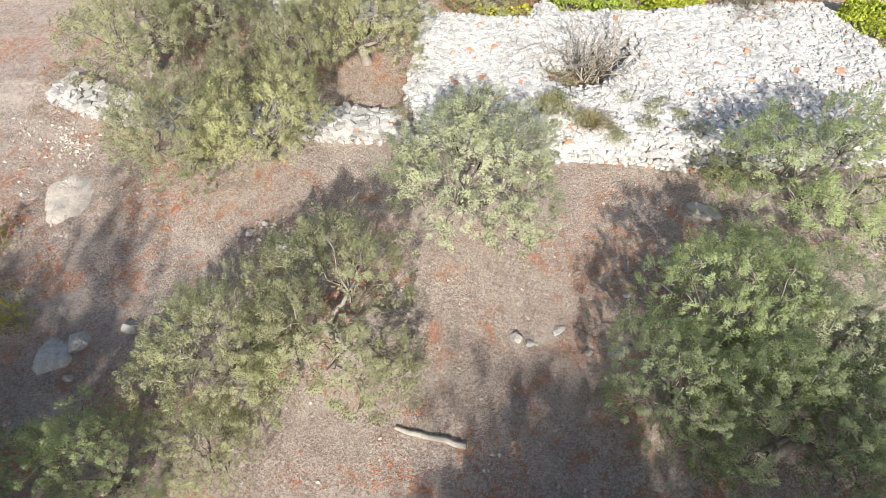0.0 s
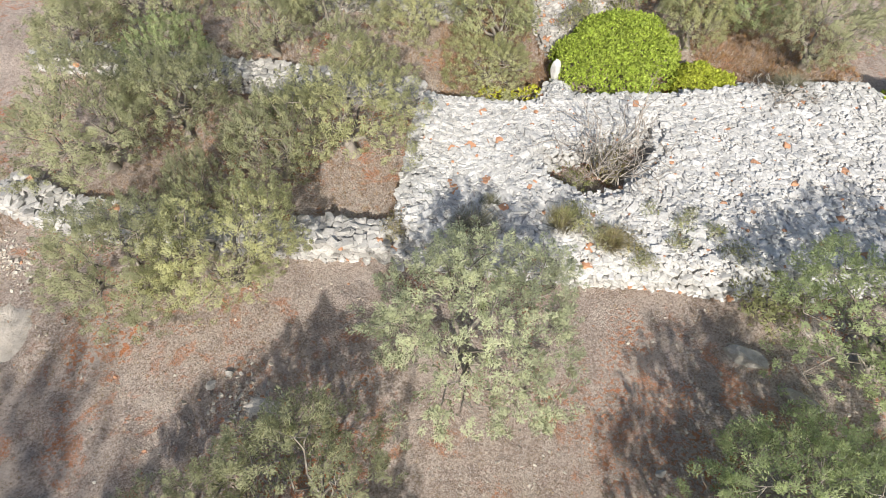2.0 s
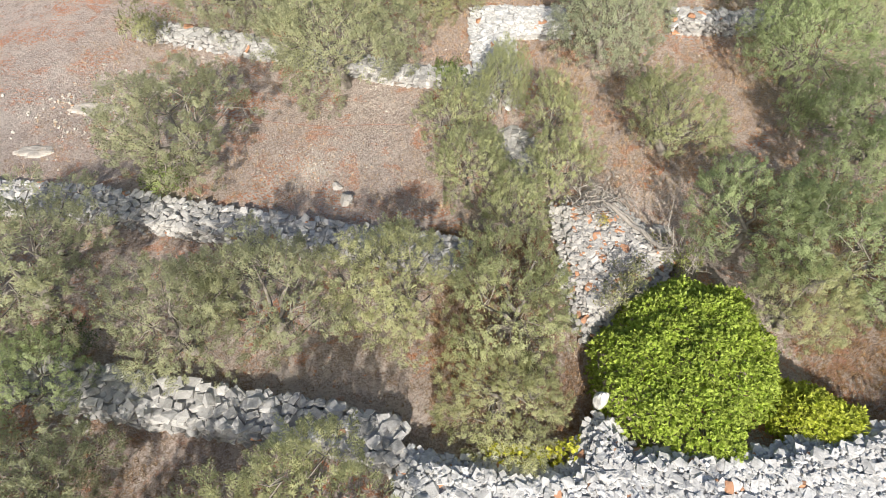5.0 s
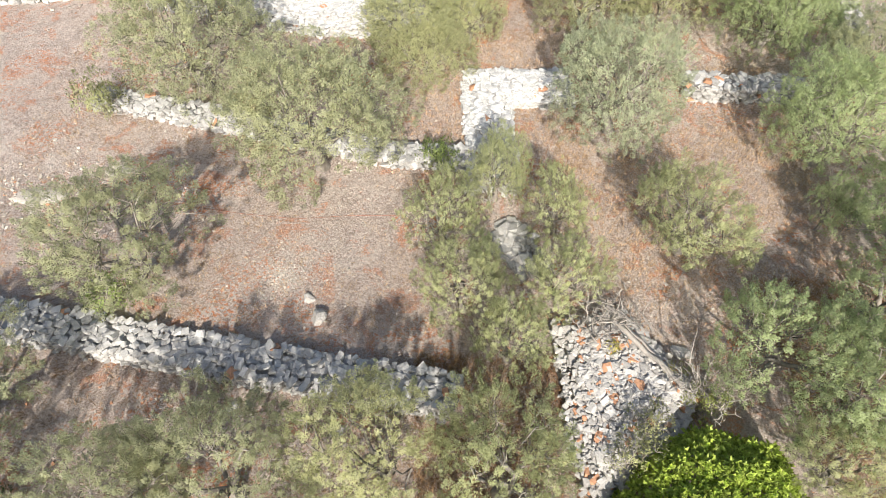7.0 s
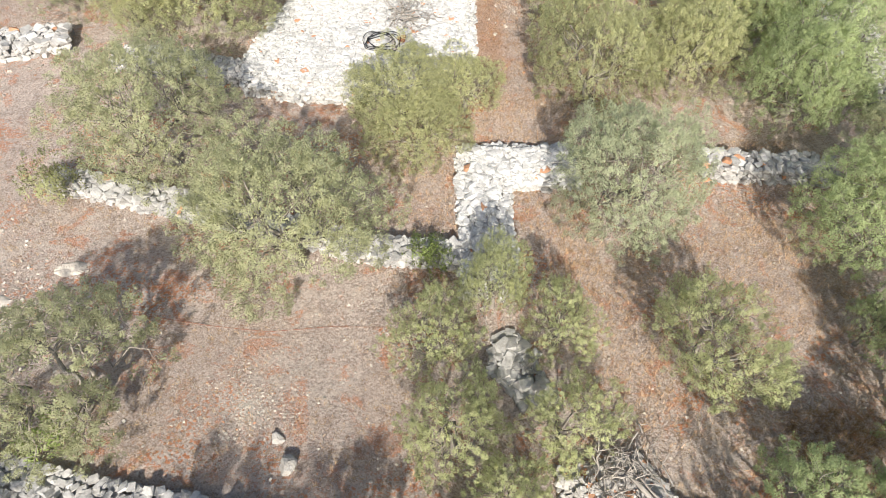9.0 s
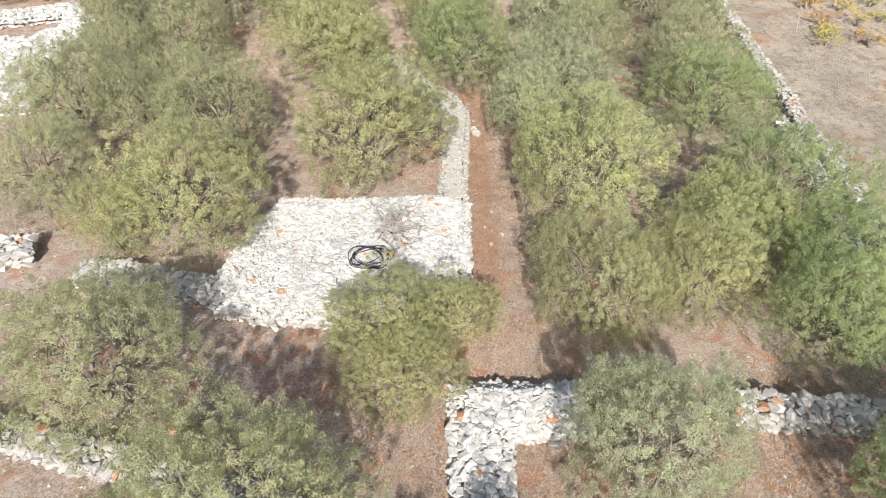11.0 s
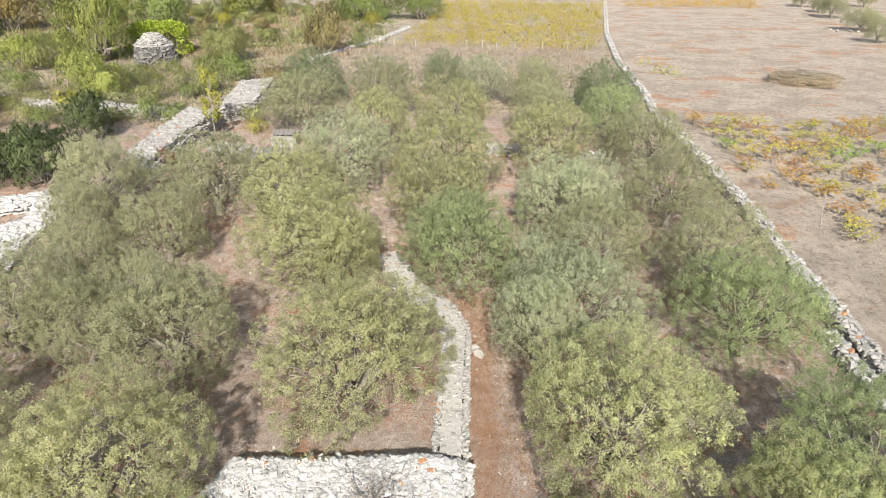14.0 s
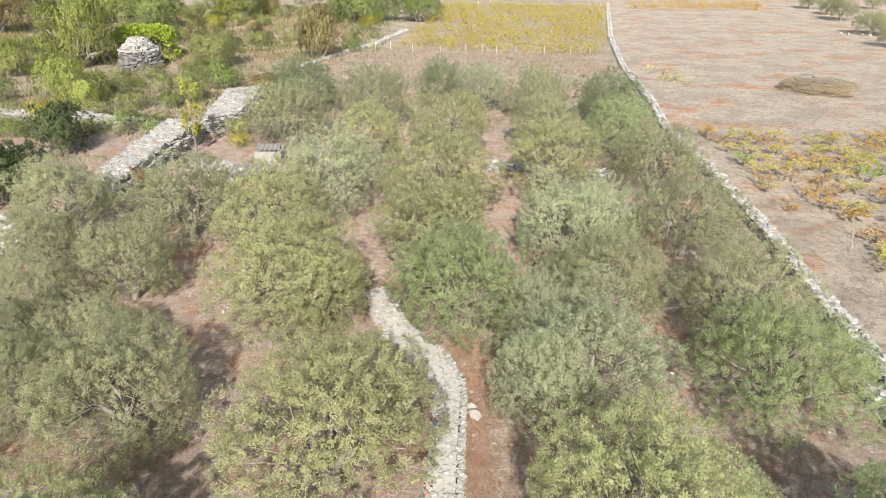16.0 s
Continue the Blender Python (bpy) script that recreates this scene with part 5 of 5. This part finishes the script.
for x, y, rad, h, k, lab in ((-32.5, 92, 3.5, 6.6, "lime", "tall yellow-green tree with airy foliage"), (-38, 88, 2.6, 3.0, "lime", "yellow-green leafy tree beside a taller one"),
                             (-10.8, 96.8, 2.3, 4.6, "tan", "tree with sparse rusty autumn leaves"), (-9.9, 127, 5.5, 4.8, "green", "broad bright green tree by a field"),
                             (-1.5, 128, 3.6, 4.0, "green", "bright green tree by a field"), (-29, 131, 5.2, 4.4, "lime", "bright green ivy-grown ruin of stones"),
                             (-44, 128, 5.0, 5.0, "lime", "yellow-green leafy tree in scrub"), (-54, 112, 4.5, 6.0, "rust", "tree with brownish autumn leaves"),
                             (-45, 92, 3.5, 4.5, "dark", "dark green leafy tree in scrub"), (-36, 118, 4, 4.5, "green", "green leafy tree in scrub"),
                             (-20, 92, 2.6, 3.4, "olive", "small grey-green tree with a thin trunk"), (-24.5, 76, 1.8, 2.6, "lime", "light green young tree in dry grass"),
                             (-28, 79, 2.0, 3.0, "lime", "yellow-green young tree in dry grass"), (-32, 70, 2.4, 3.2, "dark", "dark green leafy tree in scrub"),
                             (-16.5, 83, 1.6, 2.0, "green", "young olive with thin green crown"), (-60, 135, 7, 7, "green", "broad green tree beyond the scrub"), (-70, 122, 6, 7, "lime", "tall yellow-green tree beyond the scrub")):
    bush(x, y, rad, h, k, lab, "tree", "leafy_tree")
for x, y, rad in ((63.7, 132.5, 2.4), (58.8, 116.8, 2.15), (68.1, 149.5, 2.0), (80.0, 149.8, 1.9), (55.3, 106.7, 1.8), (66.2, 140.5, 1.5), (60.6, 117.5, 1.4)):
    plant(x, y, rad, "o", 0.9)
for i, (x, y) in enumerate(((53.8, 117.3), (55.2, 117.2), (55.9, 116.8), (57.6, 116.5), (58.3, 116.0))):
    boulder(x, y, 0.55, 0.4, 0.35, 40 * i, "pale stone lying under a field-edge olive tree", 140 + i, None, 0.1)
branches("brushwood_heap", 33.9, 83.6, ground_z(33.9, 83.6), 3.0, 0.45, 16, "wide heap of cut brushwood in a field", "brushwood", 31, flat=1)
bush(33.9, 83.6, 3.4, 0.8, "straw", "dry brown leaves of a cut brush heap", "brushwood", "brush_leaves")
dry_wall([(-12.0, 92.0), (-9.5, 98.5), (-6.2, 106.0), (-2.9, 118.0)], 0.45, 0.25, "low wall of pale stones in dry grass", 0.3, 15, limit=120)


# ---- vineyards ----
def vine_meshes(seed):
    r = np.random.default_rng(seed)
    v, f = [], []
    pts = bent((0, 0, -0.08), (r.normal(0, 0.06), r.normal(0, 0.06), 0.42), r, 0.08, 4)
    tube(v, f, pts, (0.06, 0.05, 0.042, 0.045, 0.04), 6)
    pos, ax, canes = [], [], []
    for i in range(4):
        a = i * 1.57 + r.normal(0, 0.3)
        q = Vector((math.cos(a) * r.uniform(0.35, 0.75), math.sin(a) * r.uniform(0.35, 0.75), r.uniform(0.5, 0.95)))
        arm = bent(pts[-1], q, r, 0.09, 4)
        av, af = [], []
        tube(av, af, arm, np.linspace(0.022, 0.006, 5), 4)
        cane = bpy.data.meshes.new("cane")
        cane.from_pydata([tuple(p) for p in av], [], af)
        cane.materials.append(BARK)
        canes.append(cane)
        for _ in range(17):
            pos.append(arm[int(r.integers(2, 5))] + Vector(r.normal(0, 0.1, 3)))
            d = Vector(r.normal(0, 1, 3)) + Vector((0, 0, 0.4))
            ax.append(d.normalized())
    me = bpy.data.meshes.new("stock")
    me.from_pydata([tuple(p) for p in v], [], f)
    me.materials.append(BARK)
    return me, canes, quad_mesh("leaves", leaf_cloud(r, np.array(pos), np.array(ax), np.full(len(pos), 0.15), 4, 0.095, 0.08), VINELEAF)


VINES = [vine_meshes(120 + i) for i in range(5)]
VINE_TINT = ((1.05, 1.02, 0.9), (0.9, 1.0, 0.85), (1.05, 0.78, 0.75), (0.9, 0.62, 0.8), (1.12, 1.1, 0.95), (0.55, 0.9, 0.7))
VINE_LABEL = ("yellow autumn leaves", "yellow-green leaves", "orange-brown leaves", "sparse rusty leaves", "pale yellow leaves", "green leaves")
rv = np.random.default_rng(41)
for row in range(12):
    for col in range(13):
        y = 52.5 + row * 1.55 + rv.normal(0, 0.25)
        x = 19.0 + col * 1.5 + rv.normal(0, 0.25) + (0.02 * (y - 52) * 12 if row < 4 else 0)
        if rv.random() < 0.13 or x > 22.5 + 0.62 * (y - 52) or (row < 3 and col == 0):
            continue
        k = int(rv.choice(6, p=(0.32, 0.2, 0.17, 0.14, 0.13, 0.04)))
        vine = thing("grapevine", x, y, ground_z(x, y), "low grapevine bush with " + VINE_LABEL[k], "grapevine", "vines in the vineyard")
        vine.rotation_euler = (0, 0, rv.uniform(0, 6.28))
        s = rv.uniform(0.8, 1.25)
        vine.scale = (s * 1.05, s * 1.05, s * rv.uniform(0.6, 0.85))
        a, arms, b = VINES[int(rv.integers(5))]
        stock, leaves = new("stock", a), tagged(new("leaves", b), kind="stuff")
        stock.parent = leaves.parent = vine
        for arm in arms:
            new("cane", arm).parent = stock
        leaves.color = (*VINE_TINT[k], 1)


def vine_block(poly, step, row_step, label, seed, tint, size=0.24):
    """Far rows of vines, too small to tell apart."""
    r = np.random.default_rng(seed)
    xs, ys = [p[0] for p in poly], [p[1] for p in poly]
    pos = []
    for y in np.arange(min(ys), max(ys), row_step):
        for x in np.arange(min(xs), max(xs), step):
            px, py = x + r.normal(0, 0.2), y + r.normal(0, 0.2)
            if inside(px, py, poly) and r.random() > 0.07 and noise.noise(Vector((px * 0.16, py * 0.16, seed))) > -0.28:
                for _ in range(20):
                    pos.append((px + r.normal(0, 0.3), py + r.normal(0, 0.38), ground_z(px, py) + r.uniform(0.05, 0.95) * (0.7 + 0.4 * noise.noise(Vector((px * 0.4, py * 0.4, seed))))))
    pos = np.array(pos)
    ax = r.normal(0, 1, pos.shape)
    ax /= np.linalg.norm(ax, axis=1, keepdims=True)
    ob = new("vine_rows", quad_mesh("vine_rows", leaf_cloud(r, pos, ax, np.full(len(pos), 0.3), 1, size, size * 0.8), VINELEAF))
    ob.color = (*tint, 1)
    return tagged(ob, label, "vines", kind="stuff")


vine_block([(-3.5, 103), (19.0, 98.8), (31.5, 150), (2.5, 153)], 0.85, 1.5, "far rows of vines with yellow leaves", 51, (0.95, 0.87, 0.68), 0.19)
vine_block([(-2.5, 103.5), (18.5, 99.4), (30.5, 149), (3.0, 152)], 2.6, 1.5, "far rows of vines with green leaves", 55, (0.85, 0.92, 0.7), 0.2)
vine_block([(34.5, 146.5), (58, 145), (62, 157), (38, 158)], 1.1, 1.9, "far rows of vines with orange leaves", 52, (1.05, 0.8, 0.7))
vine_block([(5.0, 89.2), (15.5, 89.2), (15.5, 90.8), (5.0, 90.8)], 3.1, 1.6, "scattered weedy vines with yellow-green leaves", 53, (0.8, 1.0, 0.7), 0.25)
vine_block([(20.3, 90.6), (21.8, 90.4), (24.2, 85.2), (22.8, 85.2)], 1.0, 1.2, "strip of yellow weeds in a bare field", 54, (0.95, 1.05, 0.7), 0.22)
CREAM = plain_material("pale_post", (0.55, 0.52, 0.47), (0.66, 0.63, 0.58), 6)
for i, (x, y) in enumerate([(-5.6 + 2.3 * k + 0.7 * math.sin(k * 5.1), 102.0 + 0.35 * math.sin(k * 2.1) - 0.2 * k) for k in range(11)] + [(2 + 2.2 * k, 151.5 - 0.1 * k) for k in range(14)]):
    post = log("vineyard_post", (x, y, ground_z(x, y) - 0.1), (x + 0.05 * math.sin(i * 3.3), y, ground_z(x, y) + 0.85 + 0.15 * math.sin(i * 1.7)), 0.035, "pale wooden post at the end of a vine row", 200 + i, CREAM)
    tagged(post, category="post", group="vineyard posts")
for i, (x, y) in enumerate(((19.6, 54.4), (21.0, 53.6), (20.4, 66.0), (23.4, 60.5), (26.0, 66.5), (18.9, 60.5))):
    post = log("vine_stake", (x, y, ground_z(x, y) - 0.1), (x + 0.5 * math.sin(i * 2.1), y + 0.3, ground_z(x, y) + 0.8), 0.018, "leaning grey wooden vine stake", 300 + i)
    tagged(post, category="stake", group="vine stakes")


# ---- loose things on the ground ----
def scatter(n, seed, x0, x1, y0, y1, keep):
    r = np.random.default_rng(seed)
    out = []
    while len(out) < n:
        x, y = r.uniform(x0, x1), r.uniform(y0, y1)
        if keep(x, y, r):
            out.append((x, y))
    return out, r


def patchy(scale, cut, seed):
    return lambda x, y, r: noise.noise(Vector((x * scale, y * scale, seed))) + r.normal(0, 0.25) > cut


def pebble_bed(n, seed, box, cut, lo, hi, label, material):
    spots, r = scatter(n, seed, *box, patchy(0.5, cut, seed))
    shapes = stone_shapes(8, 7, seed)
    verts, faces, k = [], [], 0
    for x, y in spots:
        s = lo + (hi - lo) * r.random() ** 3
        shape = shapes[int(r.integers(8))]
        v = (shape[0] * s) @ np.array(spin(r, 0.4)).T + (x, y, ground_z(x, y) + s * 0.05)
        verts.append(v)
        faces += [[a + k for a in f] for f in shape[1]]
        k += len(v)
    ob = mesh_object("pebbles", np.concatenate(verts), faces, material)
    return tagged(ob, label, "pebbles", kind="stuff")


CHIP = stone_material("stone_chip", (0.44, 0.38, 0.31), (0.68, 0.62, 0.54), 0.06)
pebble_bed(17000, 61, (-11, 11, 2, 34), -0.25, 0.014, 0.085, "small pale stones scattered on the earth", CHIP)
pebble_bed(2500, 62, (-14, 14, 34, 60), -0.1, 0.03, 0.16, "small pale stones under the olive trees", CHIP)


def pebble_patch(n, seed, cx, cy, rad, lo, hi, label):
    """A stony spot: pale pebbles thick in the middle, thinning out."""
    r = np.random.default_rng(seed)
    shapes = stone_shapes(8, 7, seed)
    verts, faces, k = [], [], 0
    for _ in range(n):
        a, q = r.uniform(0, 6.28), abs(r.normal(0, rad * 0.55))
        x, y = cx + math.cos(a) * q * 1.2, cy + math.sin(a) * q
        s = lo + (hi - lo) * r.random() ** 3
        shape = shapes[int(r.integers(8))]
        verts.append((shape[0] * s) @ np.array(spin(r, 0.4)).T + (x, y, ground_z(x, y) + s * 0.05))
        faces += [[v + k for v in f] for f in shape[1]]
        k += len(shape[0])
    return tagged(mesh_object("pebbles", np.concatenate(verts), faces, CHIP), label, "pebbles", kind="stuff")


pebble_patch(2600, 63, -3.1, 24.1, 1.25, 0.012, 0.06, "pale stony patch on red earth")
pebble_patch(500, 64, -9.3, 11.2, 2.2, 0.03, 0.14, "pale stones on worn earth")
pebble_patch(500, 65, -3.5, 8.0, 0.75, 0.02, 0.12, "grit and small stones by bedrock")
pebble_patch(400, 66, -7.5, 33.5, 2.0, 0.03, 0.14, "pale stones under olive trees")
outcrop(-9.6, 26.6, 1.5, 0.7, 0.05, "pale bedrock showing through red earth", 12, PALEROCK)
outcrop(-7.9, 27.6, 0.9, 0.5, 0.05, "pale bedrock showing through red earth", 13, PALEROCK)
outcrop(-10.4, 24.7, 1.1, 0.6, 0.05, "pale bedrock showing through red earth", 14, PALEROCK)
pebble_patch(500, 68, -8.8, 26.0, 2.2, 0.03, 0.12, "pale chips on red earth")
pebble_patch(300, 67, -10.5, 27.0, 2.0, 0.03, 0.14, "pale stones on worn earth")
pebble_patch(700, 69, -9.8, 62.8, 2.3, 0.05, 0.2, "pale rubble strewn round a tank")


def dry_grass(n, seed, box, cut, height, label, tint=(1, 1, 1), width=0.006):
    spots, r = scatter(n, seed, *box, patchy(0.28, cut, seed))
    out = []
    for x, y in spots:
        k = int(r.integers(3, 6))
        out.append(blades(r, k, height * r.uniform(0.5, 1.1), height * r.uniform(0.4, 1.1), width) + (x, y, ground_z(x, y) - 0.01))
    ob = new("dry_grass", quad_mesh("dry_grass", np.concatenate(out), STRAW, 3))
    ob.color = (*tint, 1)
    return tagged(ob, label, "grass", kind="stuff")


dry_grass(12000, 71, (-12, 12, 2, 12), -0.05, 0.1, "short dry straw on the ground")
dry_grass(9000, 72, (-11, 1, 12, 22), -0.1, 0.16, "dry brown grass between terrace walls", (0.9, 0.8, 0.72))
dry_grass(5000, 73, (0, 3.2, 17, 22), -0.3, 0.22, "tall dry brown grass by the stone field", (0.9, 0.75, 0.65))
dry_grass(6000, 76, (7.5, 12, 17, 24), -0.3, 0.22, "tall dry brown grass under olive trees", (0.95, 0.78, 0.6))
dry_grass(9000, 74, (-11, 12, 22, 36), -0.05, 0.17, "dry reddish-brown grass on the terrace", (1.35, 1.25, 1.15))
dry_grass(10000, 75, (-16, 15, 36, 66), -0.05, 0.22, "dry straw under the olive trees", (1.05, 0.9, 0.75))
dry_grass(12000, 77, (-34, 17, 68, 102), -0.2, 0.4, "tall dry grey grass beyond the grove", (1.4, 1.35, 1.4), 0.014)
dry_grass(9000, 78, (-10, 17.5, 79, 101), -0.4, 0.5, "tall pinkish-grey dry grass before the vineyard", (1.25, 1.45, 1.9), 0.014)
dry_grass(7000, 79, (-60, -8, 95, 140), -0.2, 0.7, "tall pale dry grass among scrub", (1.15, 1.0, 0.9), 0.025)
dry_grass(7000, 80, (-50, -13, 70, 110), 0.0, 0.6, "grey-green low herbs among scrub", (0.85, 1.15, 0.95), 0.03)
dry_grass(5000, 81, (-70, -5, 100, 145), 0.0, 0.9, "green low herbs among scrub", (0.8, 1.2, 0.8), 0.05)
dry_grass(6000, 82, (3.6, 10.5, 21.5, 32), -0.3, 0.2, "reddish-brown dry grass between the olives", (1.45, 1.35, 1.35))
dry_grass(3500, 83, (-1.2, 4.5, 26.8, 34), -0.3, 0.18, "dry brown grass round the stone platform", (1.45, 1.3, 1.25))
dry_grass(4000, 84, (1.9, 5.5, 33.5, 48), -0.4, 0.16, "short dry grass beside the path wall", (1.0, 0.76, 0.6))
